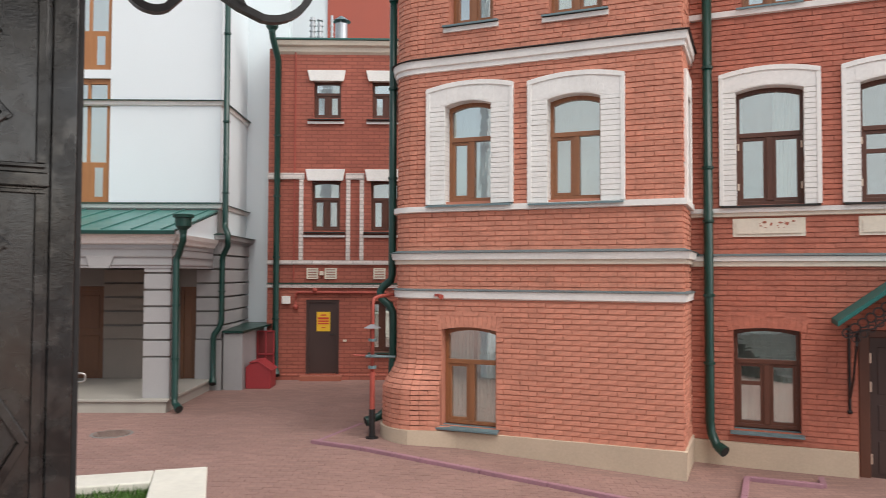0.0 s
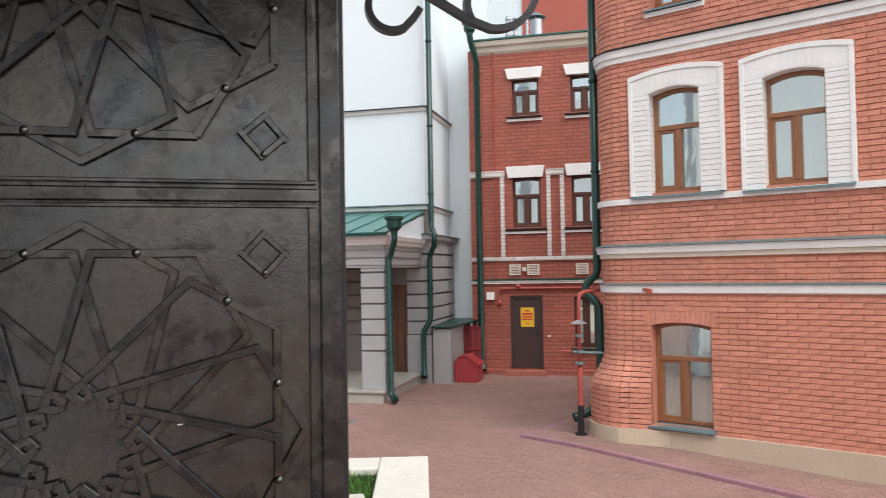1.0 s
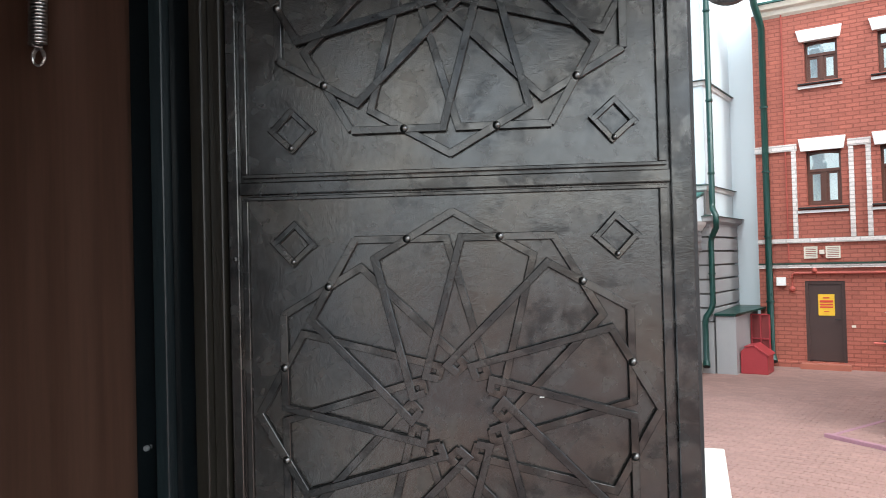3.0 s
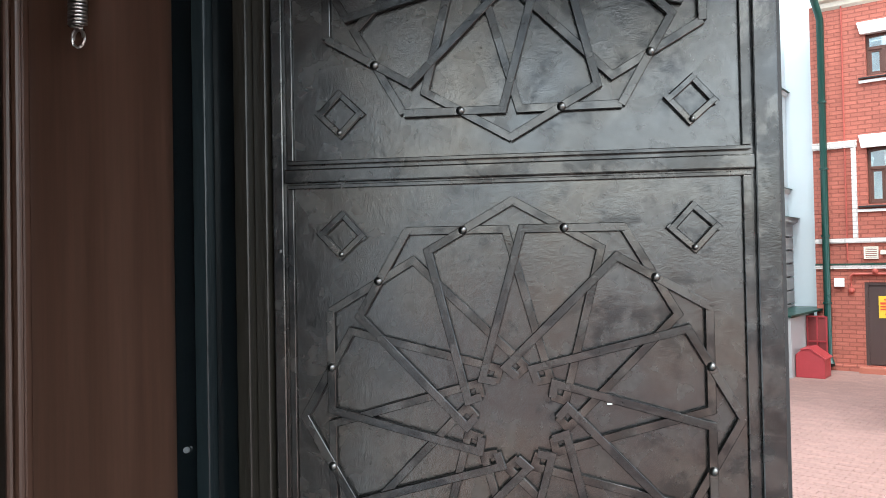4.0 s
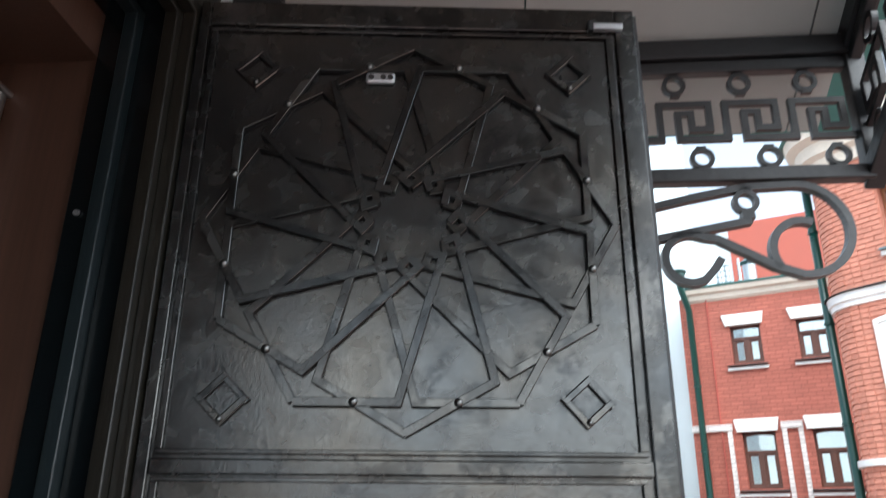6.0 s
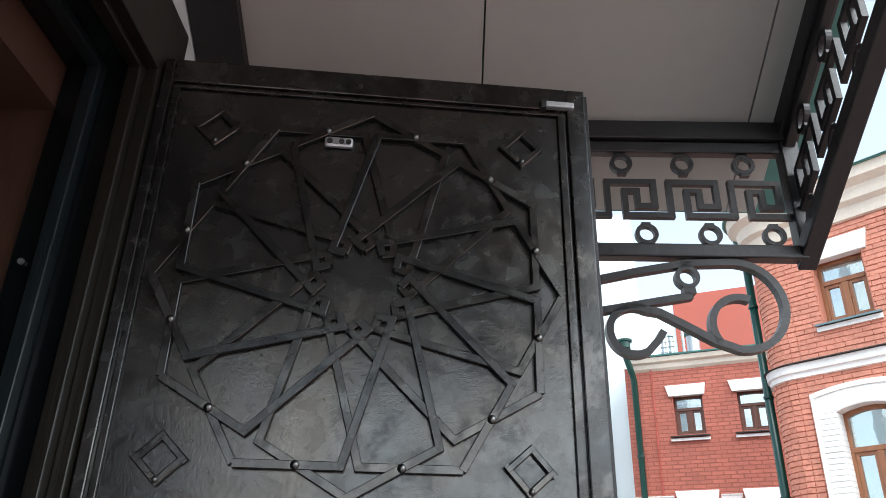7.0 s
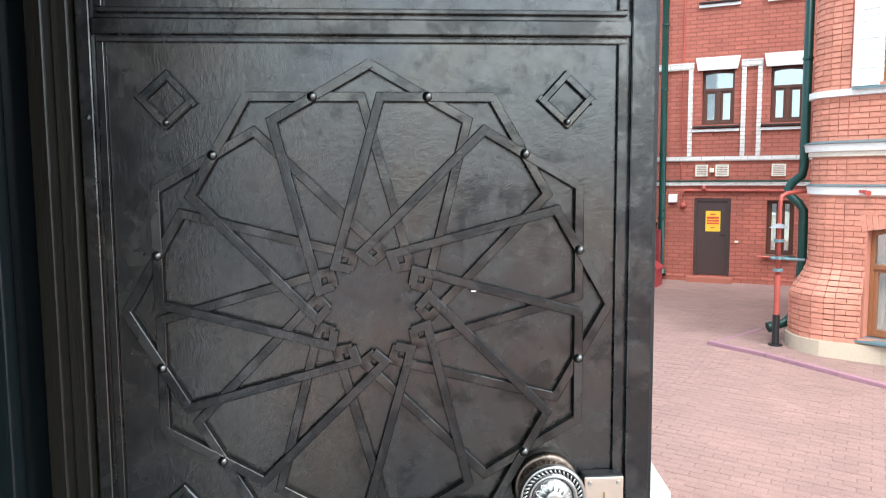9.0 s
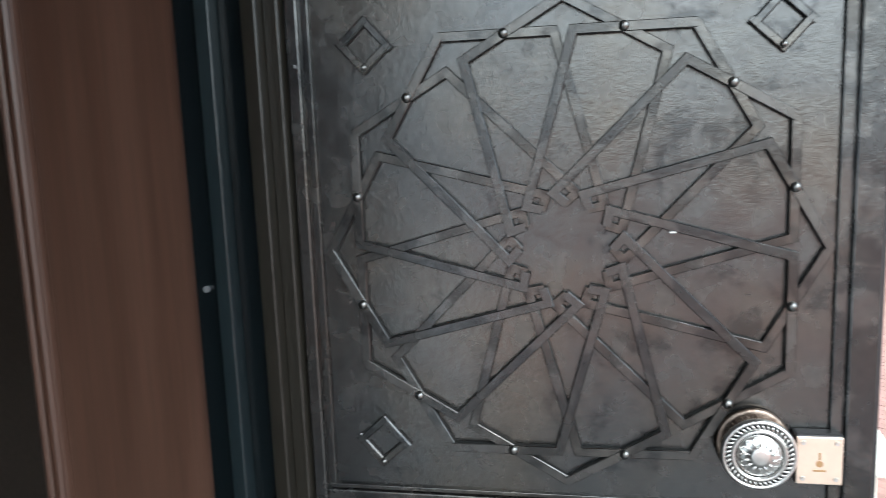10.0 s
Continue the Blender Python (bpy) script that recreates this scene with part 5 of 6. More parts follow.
def planter():
    """A raised bed with wide white coping."""
    P = pose(2.52, 5.0, 0, 0, 0, -15)
    p = thing("raised_planter", P, "raised flower bed with a wide white stone coping", "planter")
    part("wall", boxes((-3.0, -0.06, -0.34, -0.06, -1.1, -0.11), (-0.38, -0.06, -2.6, -0.34, -1.1, -0.11)), M_STONE, p, bevel=0.01)
    part("coping", boxes((-0.42, 0.0, -2.7, 0.0, -0.11, -0.04)), M_STONE, p, bevel=0.012)
    part("coping", boxes((-3.0, -0.424, -0.37, 0.0, -0.11, -0.042)), M_STONE, p, bevel=0.012)
    part("soil", boxes((-3.0, -0.38, -2.6, -0.34, -0.9, -0.16)), M_SOIL, p)
    rnd = random.Random(3)
    verts, faces = [], []
    for i in range(9000):
        x, y = rnd.uniform(-2.0, -0.43), rnd.uniform(-2.3, -0.38)
        h, a, w = rnd.uniform(0.06, 0.14), rnd.uniform(0, 6.28), 0.006
        lx, ly = rnd.uniform(-0.06, 0.06), rnd.uniform(-0.06, 0.06)
        k = len(verts)
        c, s = math.cos(a) * w, math.sin(a) * w
        verts += [(x - c, y - s, -0.17), (x + c, y + s, -0.17), (x + lx + c * 0.3, y + ly + s * 0.3, -0.17 + h), (x + lx * 0.5 - c * 0.7, y + ly * 0.5 - s * 0.7, -0.17 + h * 0.6)]
        faces.append((k, k + 1, k + 2, k + 3))
    me = bpy.data.meshes.new("grass")
    me.from_pydata(verts, [], faces)
    me.materials.append(M_GRASS)
    g = new("grass", me)
    g.matrix_basis = P
    tagged(g, "short green grass in the raised bed", "grass", kind="stuff")


planter()


# ---- entrance: wall, porch, frame ----
def entrance():
    w = thing("wall_entrance", PORCH, "pale rendered wall round the entrance", "wall", kind="structure")
    part("render", boxes((-0.55, -0.02, 0.0, 6.0, -1.4, 9.5)), M_PALE, w)
    part("render", boxes((-0.55, -0.02, -1.5, -0.001, 2.9, 9.5)), M_PALE, w)
    part("render", boxes((-0.55, -0.02, -8.0, -1.501, -1.4, 9.5)), M_PALE, w)
    f = part("floor", boxes((-0.55, 1.75, -3.2, 0.62, -1.2, -0.10)), M_PORCH, w, "unseen porch floor, kept dark to dim the door's reflections")
    for k in range(6):
        part("step", boxes((1.75 + 0.3 * k, 2.05 + 0.3 * k, -3.2, 0.0, -1.3, -0.27 - 0.155 * k)), M_PORCH, w)
    h = thing("wall_vestibule", PORCH, "dim brown vestibule behind the entrance", "wall", kind="structure")
    for side in ((-3.0, -2.9, -4, 2, -0.1, 3.2), (-2.899, -0.56, 1.2, 1.3, -0.1, 3.2), (-2.899, -0.56, -4, -3.9, -0.1, 3.2)):
        part("lining", boxes(side), M_VEST, h)
    part("ceiling", boxes((-3.0, -0.55, -4, 1.3, 3.0, 3.1)), M_VEST, h)
    part("floor", boxes((-3.0, -0.55, -4, 1.3, -0.3, -0.10)), M_VEST, h)
    # black metal door frame
    d = thing("door_frame", PORCH, "black enamelled steel door frame with stepped edges", "door frame", kind="structure")
    J = [(-0.168, -0.112, -0.026, M_FRAME), (-0.112, -0.083, -0.046, M_RIDGE), (-0.083, -0.027, -0.018, M_FRAME), (-0.027, 0.002, -0.040, M_BRNFR), (0.002, 0.030, -0.016, M_BRNFR)]
    for x0, x1, y0, paint in J:
        part("jamb_profile", boxes((x0, x1, y0, 0.12, -0.1, 2.72)), paint, d, bevel=0.003)
    for x0, x1, y0, paint in J:
        part("head_profile", boxes((x0, x1, -1.5, 0.1, 2.72 + y0 * 0.6, 2.90)), paint, d, bevel=0.003)
    bm = bmesh.new()
    for z in (0.236, 1.236, 2.237):
        cyl(bm, (-0.142, -0.028, z), (-0.142, -0.034, z), 0.006, seg=10)
    part("screw", bm, M_GALV, d)
    # stained wooden reveal
    r = thing("wood_reveal", PORCH, "brown stained wooden door reveal with a moulded edge", "door lining", kind="structure")
    part("board", boxes((-0.514, -0.169, -0.012, 0.08, -0.1, 2.62)), M_BWOOD, r, bevel=0.003)
    bm = bmesh.new()
    bx(bm, -0.558, -0.5145, -0.030, 0.08, -0.1, 2.62)
    cyl(bm, (-0.524, -0.034, -0.1), (-0.524, -0.034, 2.62), 0.010)
    cyl(bm, (-0.547, -0.034, -0.1), (-0.547, -0.034, 2.62), 0.011)
    part("moulding", bm, M_BWOOD, r, bevel=0.01)
    part("head_board", boxes((-0.56, -0.169, -1.5, -0.012, 2.60, 2.72)), M_BWOOD, r)


entrance()


def closer_spring():
    s = thing("door_spring", PORCH, "long chrome door-closing spring on the wooden reveal", "spring")
    p0, p1 = Vector((-0.363, -0.05, 2.085)), Vector((-0.352, -0.05, 2.50))
    bm = bmesh.new()
    pts = []
    n = 56 * 8
    d = (p1 - p0)
    q = d.to_track_quat("Z", "Y")
    for i in range(n + 1):
        a = i * 2 * math.pi / 8
        pts.append(p0 + d * (i / n) + q @ Vector((0.016 * math.cos(a), 0.016 * math.sin(a), 0)))
    tube(bm, pts, 0.0036, 5)
    part("coil", bm, M_CHROME, s, smooth=True)
    bm = bmesh.new()
    e = p0 - d.normalized() * 0.02
    tube(bm, [e + Vector((0.014 * math.cos(a), 0.004 * a / 6, 0.018 * math.sin(a) - 0.004)) for a in [k * 0.5 for k in range(20)]], 0.003, 6)
    part("end_loop", bm, M_CHROME, s)
    bm = bmesh.new()
    cyl(bm, p1 + Vector((0, 0.05, 0.02)), p1 + Vector((0, -0.02, 0.02)), 0.008)
    part("anchor", bm, M_CHROME, s)


closer_spring()


# ---- the bronze door leaf ----
def strap_mesh():
    """One bar of the twelve-fold star: from a tip along its chord, then bent in towards the hub."""
    R, w = 0.407, 0.0160
    tip = Vector((R, 0))
    chord = Vector((R * math.cos(radians(60)), R * math.sin(radians(60)))) - tip
    mid = tip + chord * 0.5
    ax = mid.normalized()
    la = Vector((-ax.y, ax.x))
    bend = mid - la * 0.015
    end = ax * 0.0715 + la * 0.0635
    hook = ax * 0.0665 + la * 0.0375
    return [tip, bend, end, hook], w


def mitred(bm, pts, w, y0, y1, ch=0.002):
    """A flat bar with mitred bends and chamfered edges, in the x-z plane."""
    n = len(pts)
    rows = []
    for i in range(n):
        ds = []
        if i > 0:
            ds.append((pts[i] - pts[i - 1]).normalized())
        if i < n - 1:
            ds.append((pts[i + 1] - pts[i]).normalized())
        ns = [Vector((-d.y, d.x)) for d in ds]
        v = sum(ns, Vector((0, 0))).normalized()
        v = v / max(0.45, v.dot(ns[0]))
        rows.append([bm.verts.new((p.x, y, p.y)) for p, y in ((pts[i] + v * w / 2, y1), (pts[i] + v * w / 2, y0 + ch), (pts[i] + v * (w / 2 - ch), y0), (pts[i] - v * (w / 2 - ch), y0), (pts[i] - v * w / 2, y0 + ch), (pts[i] - v * w / 2, y1))])
    for a, b in zip(rows, rows[1:]):
        for j in range(5):
            bm.faces.new((a[j], a[j + 1], b[j + 1], b[j]))
    bm.faces.new(rows[0])
    bm.faces.new(rows[-1][::-1])


def to_mesh(name, bm, material, sides=None):
    bmesh.ops.recalc_face_normals(bm, faces=bm.faces)
    me = bpy.data.meshes.new(name)
    bm.to_mesh(me)
    bm.free()
    me.materials.append(material)
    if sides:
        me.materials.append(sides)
        # faces turned sideways take the second material
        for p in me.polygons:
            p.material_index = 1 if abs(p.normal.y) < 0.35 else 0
    return me


def door_leaf():
    d = thing("bronze_door", Matrix(), "open dark bronze door leaf with twelve-pointed star strapwork", "door")
    X0, X1, ZB, ZT = 0.034, 0.984, -0.075, 2.752
    Z = [(0.868 - 0.935, 1.742 - 0.935), (0.868, 1.742), (1.797, 2.676)]
    A, B = 0.081, 0.914
    part("back_plate", boxes((X0 + 0.003, X1 - 0.003, 0.004, 0.055, ZB + 0.003, ZT - 0.003)), M_BRONZE, d)
    # stiles and rails, standing proud round the panels
    t = -0.006
    part("hinge_stile", boxes((X0, 0.057, t, 0.056, ZB, ZT)), M_BRONZE, d, bevel=0.003)
    part("lock_stile", boxes((0.941, X1, t, 0.056, ZB, ZT)), M_BRONZE, d, bevel=0.003)
    for z0, z1 in ((ZB, Z[0][0] - 0.012), (Z[0][1] + 0.012, Z[1][0] - 0.012), (Z[1][1] + 0.012, Z[2][0] - 0.016), (Z[2][1] + 0.016, ZT)):
        part("rail", boxes((0.0575, 0.9405, t, 0.05, z0, z1)), M_BRONZE, d, bevel=0.003)
    part("edge_strip", boxes((X1 + 0.001, X1 + 0.012, 0.012, 0.066, ZB, ZT)), M_IRON, d, bevel=0.002)
    part("panel_bead", boxes(*[it for z0, z1 in Z for it in ((0.064, 0.077, -0.007, 0.01, z0, z1), (0.918, 0.934, -0.007, 0.01, z0, z1))]), M_BRONZE, d, bevel=0.0015)
    part("panel_bead", boxes(*[it for z0, z1 in Z for it in ((0.064, 0.934, -0.0062, 0.01, z0 - 0.008, z0 + 0.0), (0.064, 0.934, -0.0062, 0.01, z1, z1 + 0.008))]), M_BRONZE, d, bevel=0.0015)
    pts, w = strap_mesh()
    mesh_a = bmesh.new()
    mitred(mesh_a, pts, w, -0.0125, -0.001, 0.0012)
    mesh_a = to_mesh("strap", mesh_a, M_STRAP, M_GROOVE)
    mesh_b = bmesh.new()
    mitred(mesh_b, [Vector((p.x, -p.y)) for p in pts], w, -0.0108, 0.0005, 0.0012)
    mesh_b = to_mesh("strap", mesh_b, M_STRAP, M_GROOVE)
    rv = bmesh.new()
    ball(rv, (0, -0.0125, 0), 0.0085, 0.9, 12)
    rv = to_mesh("rivet", rv, M_RIVET)
    for p in rv.polygons:
        p.use_smooth = True
    dm = bmesh.new()
    s = 0.040
    c = [Vector((s, 0)), Vector((0, s)), Vector((-s, 0)), Vector((0, -s))]
    for i in range(4):
        k = (c[(i + 1) % 4] - c[i]) * 0.16
        mitred(dm, [c[i] - k * (0.6 if i % 2 else 1.0), c[(i + 1) % 4] + k * 0.5], 0.0135, -0.0080 - 0.0008 * (i % 2), 0.0, 0.0022)
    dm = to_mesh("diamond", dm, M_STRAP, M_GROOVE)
    rnd = random.Random(11)
    for (zc, full) in ((1.302, True), (2.2325, True), (0.372, False)):
        px = Matrix.Translation((0.501, 0, zc))
        pan = part("star_panel", boxes((A - 0.501 - 0.003, B - 0.501 + 0.003, 0.001, 0.02, -0.44, 0.44)), M_BRONZE, d, m=px)
        for k in range(12):
            a = 30 * k
            turn = Matrix.Rotation(-radians(a), 4, "Y")
            o = part("strap", mesh_a, None, pan, m=turn @ pose(0, rnd.uniform(-0.0004, 0.0004), 0, 0, rnd.uniform(-0.35, 0.35), 0))
            o = part("strap", mesh_b, None, pan, m=turn @ pose(0, rnd.uniform(-0.0004, 0.0004), 0, 0, rnd.uniform(-0.35, 0.35), 0))
            b = radians(a + 15)
            part("rivet", rv, None, pan, m=pose(0.365 * math.cos(b), 0, 0.365 * math.sin(b)))
        for sx in (-1, 1):
            for sz in (-1, 1):
                q = pose(0.330 * sx, 0, 0.348 * sz, 0, rnd.uniform(-4, 4), 0)
                part("diamond", dm, None, pan, m=q)
                part("rivet", rv, None, pan, m=pose(0.330 * sx, 0, 0.348 * sz - 0.037) @ Matrix.Diagonal((0.7, 0.8, 0.7, 1)))
    bm = bmesh.new()
    for x, z, r in ((0.047, 1.622, 0.008), (0.051, 1.612, 0.006), (0.046, 1.604, 0.005), (0.053, 1.630, 0.005)):
        ball(bm, (x, -0.004, z), r, 0.35, 8)
    part("weld_scar", bm, M_BRONZE, d)
    bm = bmesh.new()
    bx(bm, 0.667, 0.676, -0.0120, -0.0100, 1.327, 1.3295)
    bx(bm, 0.643, 0.646, -0.0115, -0.0040, 1.263, 1.2655)
    part("paint_fleck", bm, M_WHITE, d, "small fleck of white paint")
    # lock and latch hardware
    cx, cz = KNOB
    ax = Matrix.Translation((cx, 0, cz)) @ Matrix.Rotation(radians(90), 4, "X")
    k = bmesh.new()
    lathe(k, [(0.050, 0.0), (0.058, 0.003), (0.060, 0.008), (0.055, 0.013), (0.051, 0.012), (0.034, 0.020), (0.022, 0.026), (0.022, 0.034), (0.038, 0.038)], 40, ax)
    kn = part("door_knob", k, M_AGED, d, "ornate round knob with a nickel flower head and a darkened rose", smooth=True)
    k = bmesh.new()
    for i in range(18):
        a = i * math.pi / 9
        tube(k, [ax @ Vector((r * math.cos(a + e), r * math.sin(a + e), h)) for r, e, h in ((0.049, -0.10, 0.0135), (0.036, -0.06, 0.0195), (0.030, 0.0, 0.0225), (0.036, 0.06, 0.0195), (0.049, 0.10, 0.0135))], 0.0016, 5)
    part("rose_ornament", k, M_AGED, kn, smooth=True)
    k = bmesh.new()
    lathe(k, [(0.038, 0.037), (0.051, 0.041), (0.057, 0.048), (0.0585, 0.055), (0.0565, 0.060), (0.0525, 0.0615), (0.0515, 0.0575), (0.0435, 0.0575), (0.0425, 0.0625), (0.040, 0.0635), (0.0375, 0.0625), (0.0365, 0.0585), (0.0345, 0.0585),
              (0.0335, 0.061), (0.026, 0.0645), (0.017, 0.0665), (0.0165, 0.0680), (0.010, 0.0692), (0.001, 0.0697)], 56, ax)
    head = part("knob_head", k, M_CHROME, kn, "bright nickel knob head", smooth=True)
    k = bmesh.new()
    lathe(k, [(0.0440, 0.0577), (0.0440, 0.0580), (0.0510, 0.0580), (0.0510, 0.0577)], 56, ax)
    lathe(k, [(0.0348, 0.0587), (0.0348, 0.0590), (0.0363, 0.0590), (0.0363, 0.0587)], 56, ax)
    part("dark_groove", k, M_GROOVE, head)
    k = bmesh.new()
    for i in range(40):
        a = i * math.pi / 20
        p = ax @ Vector((0.0440 * math.cos(a), 0.0440 * math.sin(a), 0.0592))
        q = ax @ Vector((0.0512 * math.cos(a + 0.11), 0.0512 * math.sin(a + 0.11), 0.0592))
        cyl(k, p, q, 0.0017, seg=7)
    for i in range(14):
        a = i * math.pi / 7
        tube(k, [ax @ Vector((r * math.cos(a + e), r * math.sin(a + e), h)) for r, e, h in ((0.0165, -0.17, 0.0668), (0.024, -0.19, 0.0652), (0.030, -0.12, 0.0630), (0.0325, 0.0, 0.0618), (0.030, 0.12, 0.0630), (0.024, 0.19, 0.0652), (0.0165, 0.17, 0.0668))], 0.0011, 5)
    part("knob_ornament", k, M_CHROME, head, smooth=True)
    lk = part("lock_case", boxes((0.860, 0.932, -0.030, 0.0, 0.919, 1.003)), M_IRON, d, bevel=0.004)
    part("lock_plate", boxes((0.8615, 0.9305, -0.034, -0.0305, 0.921, 1.001)), M_BRASS, lk, "pale satin brass cover plate", bevel=0.003)
    k = bmesh.new()
    for x in (0.871, 0.921):
        for z in (0.931, 0.991):
            cyl(k, (x, -0.030, z), (x, -0.0365, z), 0.0045, 0.0035, seg=10)
    part("plate_screw", k, M_CHROME, lk)
    k = bmesh.new()
    cyl(k, (0.896, -0.033, 0.956), (0.896, -0.0352, 0.956), 0.0055, seg=14)
    bx(k, 0.886, 0.906, -0.0348, -0.0335, 0.943, 0.946)
    bx(k, 0.8945, 0.8975, -0.0348, -0.0335, 0.963, 0.975)
    part("plate_mark", k, mat("worn_bronze_mark", (0.42, 0.27, 0.14), 0.4, metal=0.8), lk)
    k = boxes((0.400, 0.462, -0.012, 0.0, 2.548, 2.574))
    hp = part("bolt_keeper", k, M_GALV, d, "small galvanised slotted plate", bevel=0.008)
    k = bmesh.new()
    for x in (0.412, 0.437, 0.452):
        cyl(k, (x, -0.011, 2.561), (x, -0.0145, 2.561), 0.006, seg=10)
    part("keeper_screw", k, M_DARK, hp)
    mg = part("magnet_contact", boxes((0.890, 0.956, -0.018, -0.004, 2.694, 2.709)), M_GALV, d, "grey magnetic contact strip", bevel=0.003)
    part("contact_end", boxes((0.880, 0.8905, -0.018, -0.004, 2.690, 2.714)), M_IRON, mg)
    k = bmesh.new()
    for z in (0.3, 1.35, 2.45):
        cyl(k, (0.032, 0.045, z - 0.08), (0.032, 0.045, z + 0.08), 0.010)
    part("hinge", k, M_IRON, d)


KNOB = (0.800, 0.977)
door_leaf()


# ---- canopy over the entrance ----
def canopy():
    """A small gabled canopy: level eaves beside the door, the soffit rising to a ridge over it."""
    c = thing("entrance_canopy", PORCH, "black wrought-iron gabled entrance canopy with meander frieze and grey soffit", "canopy")
    YF, X0, X1, SL, YR = 0.445, 0.115, 1.60, math.tan(radians(31)), -0.75
    ZL = 2.485

    def slanted(items, zoff=0.0, name="", material=None, **kw):
        """Blocks whose height follows the soffit on both sides of the ridge."""
        bm = bmesh.new()
        for x0, x1, y0, y1, z0, z1 in items:
            for ya, yb in ((max(y0, YR), y1), (y0, min(y1, YR))):
                if yb - ya < 0.01:
                    continue
                v = [bm.verts.new((x, y, z + SL * (YF - y if y >= YR - 1e-6 else YF - 2 * YR + y))) for z in (z0, z1) for x, y in ((x0, ya), (x1, ya), (x1, yb), (x0, yb))]
                for f in ((3, 2, 1, 0), (4, 5, 6, 7), (0, 1, 5, 4), (1, 2, 6, 5), (2, 3, 7, 6), (3, 0, 4, 7)):
                    bm.faces.new([v[i] for i in f])
        return part(name, bm, material, c, **kw)
    YO = 2 * YR - YF                      # the eaves on the far side of the ridge
    for xa, xb in ((X0, 0.752), (0.757, 1.508), (1.513, X1 - 0.002)):
        slanted([(xa, xb, YO - 0.24, YF + 0.24, 2.905, 2.93)], name="soffit_board", material=M_SOFFIT)
    slanted([(-0.02, X1 + 0.14, YO - 0.3, YF + 0.3, 2.97, 3.01)], name="roof", material=M_GROOF)
    slanted([(-0.016, X0 - 0.002, YO - 0.2, YF + 0.2, 2.87, 2.965)], name="ledger", material=M_IRON)
    for s in ((0.0, X1, YF - 0.02, YF + 0.02, ZL, ZL + 0.038), (0.0, X1, YF - 0.016, YF + 0.016, 2.805, 2.84), (0.0, X1, YF - 0.03, YF + 0.03, 2.842, 2.90)):
        part("side_rail", boxes(s), M_IRON, c, bevel=0.004)
    for x0, x1, z0, z1 in ((X1 - 0.02, X1 + 0.03, ZL - 0.005, ZL + 0.045), (X1 - 0.01, X1 + 0.02, 2.805, 2.84), (X1 - 0.02, X1 + 0.04, 2.842, 2.965)):
        slanted([(x0, x1, YO, YF + 0.02, z0, z1)], name="gable_rail", material=M_IRON, bevel=0.004)
    part("corner_post", boxes((X1 - 0.02, X1 + 0.03, YF - 0.025, YF + 0.02, ZL + 0.03, 2.842)), M_IRON, c, bevel=0.004)

    def frieze(put, n, pitch, start):
        t, zt, zb = 0.016, 2.722, 2.604
        for i in range(n):
            x = start - pitch * i
            bm = bmesh.new()
            for a, e, f, g in ((0.0, 0.142, zt - t, zt), (0.0, t, zb, zt - t), (0.142 - t, 0.142, zb + 0.028, zt - t), (0.080, 0.142 - t, zb + 0.028, zb + 0.028 + t), (0.080, 0.080 + t, zb + 0.044, zb + 0.076),
                               (0.046, 0.080 + t, zb + 0.076, zb + 0.090), (0.046, 0.046 + t, zb, zb + 0.076), (0.046 + t, pitch, zb, zb + t)):
                bx(bm, x + a, x + e, -0.008, 0.008, f, g)
            put("meander", bm)
            for zc, xc in ((2.773, x + 0.053), (2.556, x + 0.103)):
                bm = bmesh.new()
                ribbon(bm, [(xc + 0.025 * math.cos(a), zc + 0.025 * math.sin(a)) for a in [k * math.pi / 10 for k in range(21)]], 0.011, -0.008, 0.008)
                bx(bm, xc - 0.012, xc + 0.012, -0.007, 0.007, zc + 0.026, zc + 0.034)
                bx(bm, xc - 0.012, xc + 0.012, -0.007, 0.007, zc - 0.036, zc - 0.026)
                put("ring", bm)
    frieze(lambda nme, bm: part(nme, bm, M_IRON, c, m=pose(0, YF, 0)), 9, 0.168, 1.424)
    part("side_rail", boxes((0.0, X1, YO - 0.02, YO + 0.02, ZL, ZL + 0.038), (0.0, X1, YO - 0.03, YO + 0.03, 2.805, 2.90)), M_IRON, c)
    frieze(lambda nme, bm: part(nme, bm, M_IRON, c, m=pose(0, YO, 0)), 9, 0.168, 1.424)
    shear = Matrix(((1, 0, 0, 0), (0, 1, 0, 0), (-SL, 0, 1, SL * YF), (0, 0, 0, 1)))

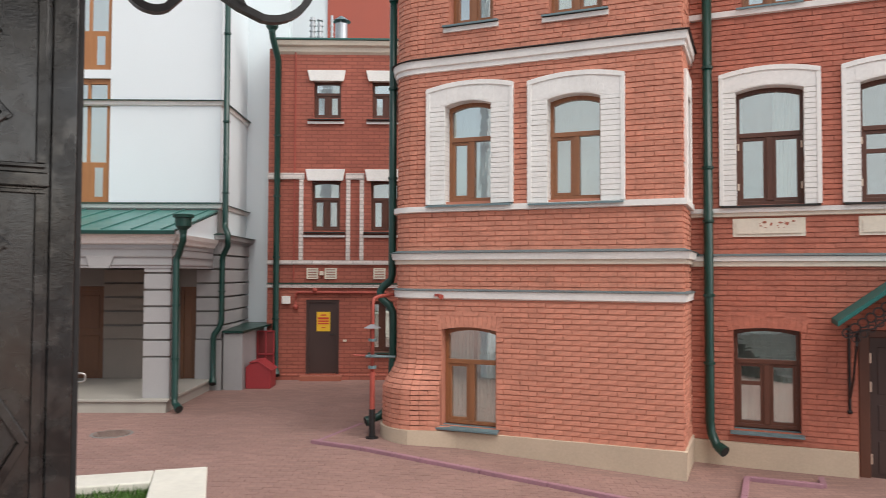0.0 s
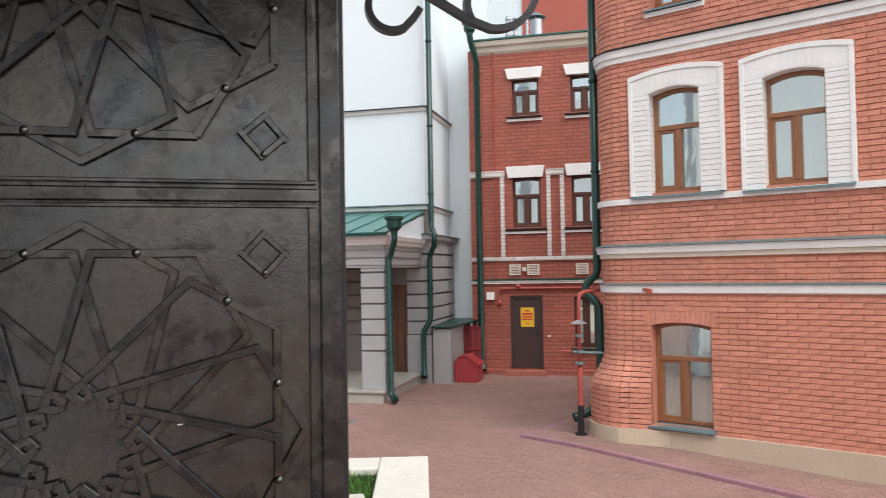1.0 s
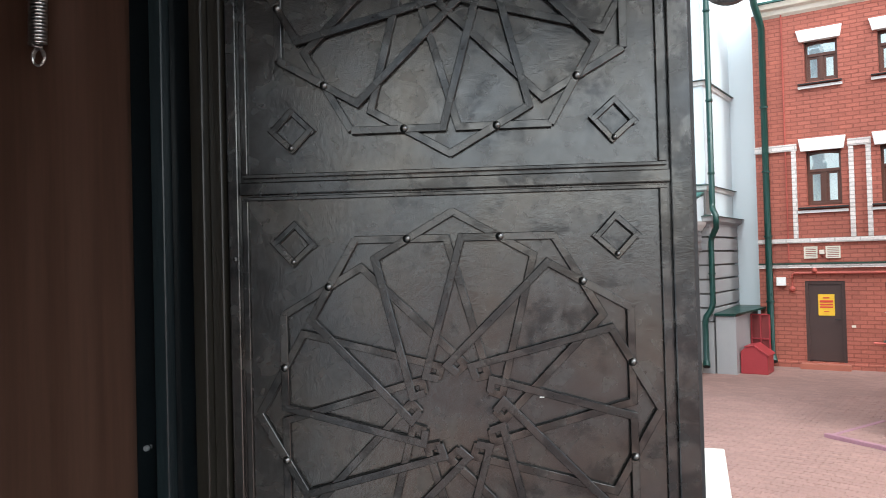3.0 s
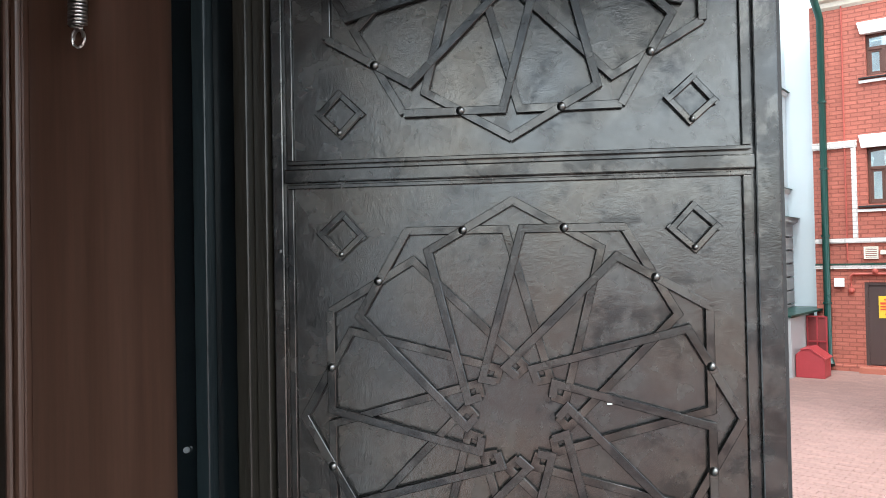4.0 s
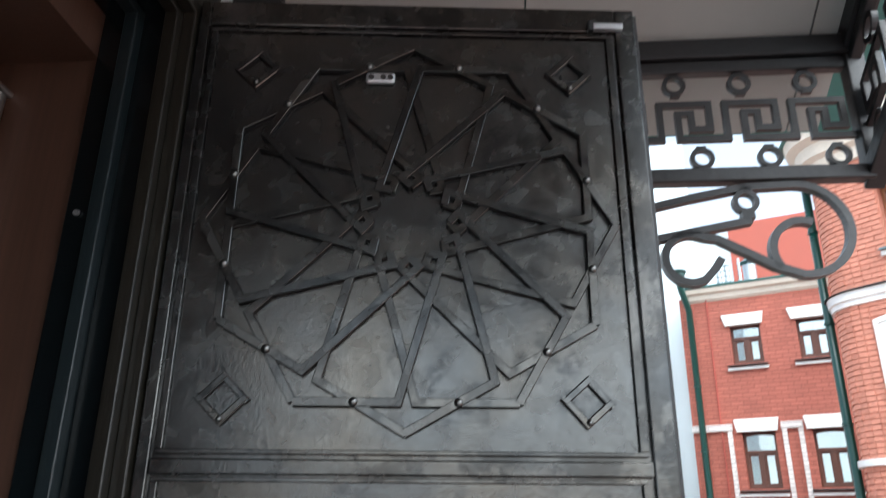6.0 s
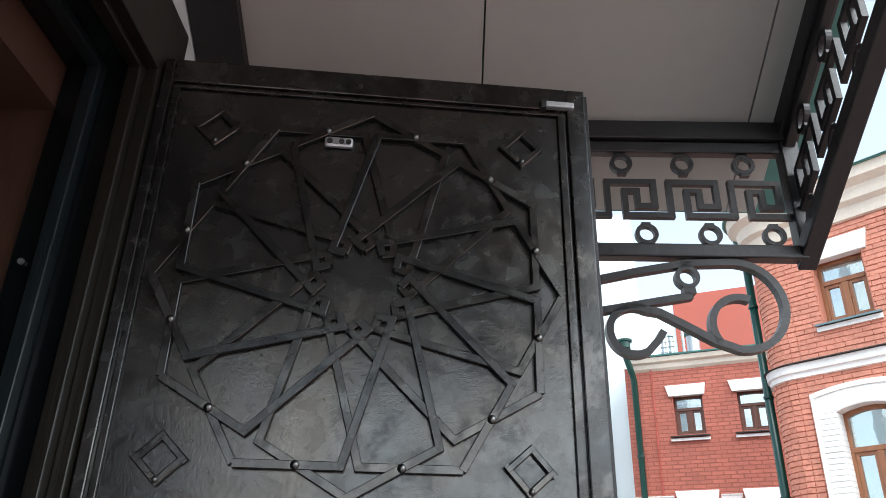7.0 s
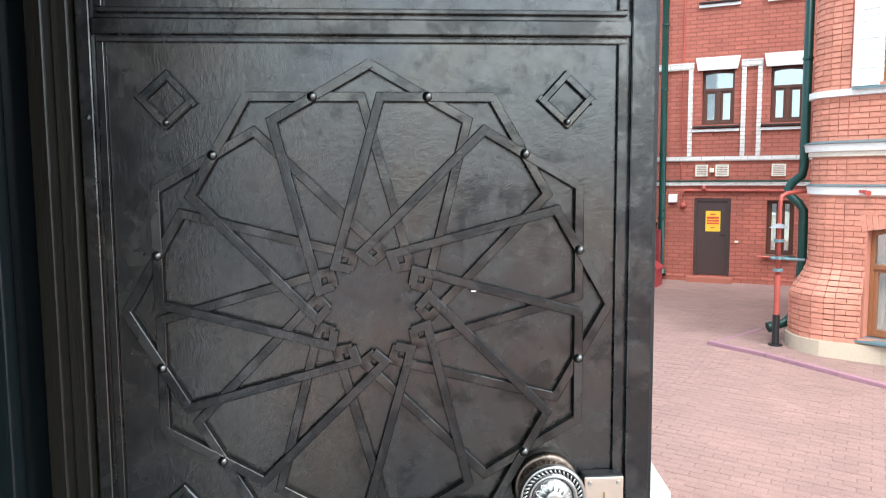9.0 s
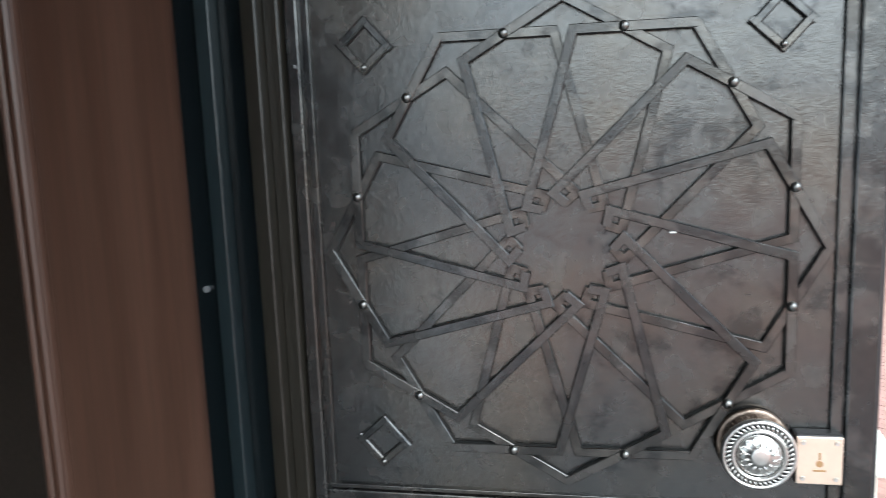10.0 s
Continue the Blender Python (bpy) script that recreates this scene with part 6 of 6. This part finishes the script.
    def gable(nme, bm):
        bmesh.ops.transform(bm, matrix=shear, verts=bm.verts)
        part(nme, bm, M_IRON, c, m=pose(X1 + 0.005, 0, 0, 0, 0, 90))
    frieze(gable, 7, 0.168, 0.27)
    # scrolled bracket under the side rail
    br = thing("canopy_bracket", PORCH, "scrolled black wrought-iron canopy bracket", "bracket")

    def turn_pts(cx, cz, r0, r1, a0, a1, n=24):
        return [(cx + (r0 + (r1 - r0) * i / n) * math.cos(radians(a0 + (a1 - a0) * i / n)), cz + (r0 + (r1 - r0) * i / n) * math.sin(radians(a0 + (a1 - a0) * i / n))) for i in range(n + 1)]

    def bar(name, pts, w=0.018):
        bm = bmesh.new()
        ribbon(bm, pts, w, -0.013, 0.013)
        part(name, bm, M_IRON, br, m=pose(0, YF, 0))
    bar("scroll", [(0.0, 2.16), (0.35, 2.27), (0.7, 2.35), (1.0, 2.41), (1.15, 2.445), (1.28, 2.47)] + turn_pts(1.400, 2.356, 0.119, 0.116, 92, -95)
        + [(1.33, 2.262), (1.26, 2.302), (1.20, 2.335)] + turn_pts(1.134, 2.283, 0.066, 0.058, 60, 300) + [(1.19, 2.262), (1.205, 2.285)])
    bar("inner_curl", turn_pts(1.405, 2.305, 0.078, 0.072, 215, 70))
    bar("collar_ring", turn_pts(1.281, 2.432, 0.026, 0.026, 0, 360, 20), 0.011)
    bar("tie", [(0.0, 2.05), (0.5, 2.21), (1.06, 2.338), (1.287, 2.381)], 0.018)
    bar("collar_stub", [(1.281, 2.404), (1.283, 2.385)], 0.03)
    bar("collar_stub", [(1.281, 2.458), (1.281, 2.476)], 0.03)
    part("wall_bar", boxes((-0.02, 0.02, YF - 0.015, YF + 0.015, 1.5, 2.485)), M_IRON, br)


canopy()


# ---- stone parapet end beside the porch ----
pp = thing("stone_parapet", PORCH, "white stone porch parapet with a moulded coping", "parapet", kind="structure")
part("wall", boxes((0.6, 1.075, 0.44, 1.2, -1.2, 0.79)), M_STONE, pp, bevel=0.01)
part("coping", boxes((0.55, 1.105, 0.395, 1.25, 0.79, 0.83)), M_STONE, pp, bevel=0.008)


# ---- pavers of the yard ----
lay_pavers()
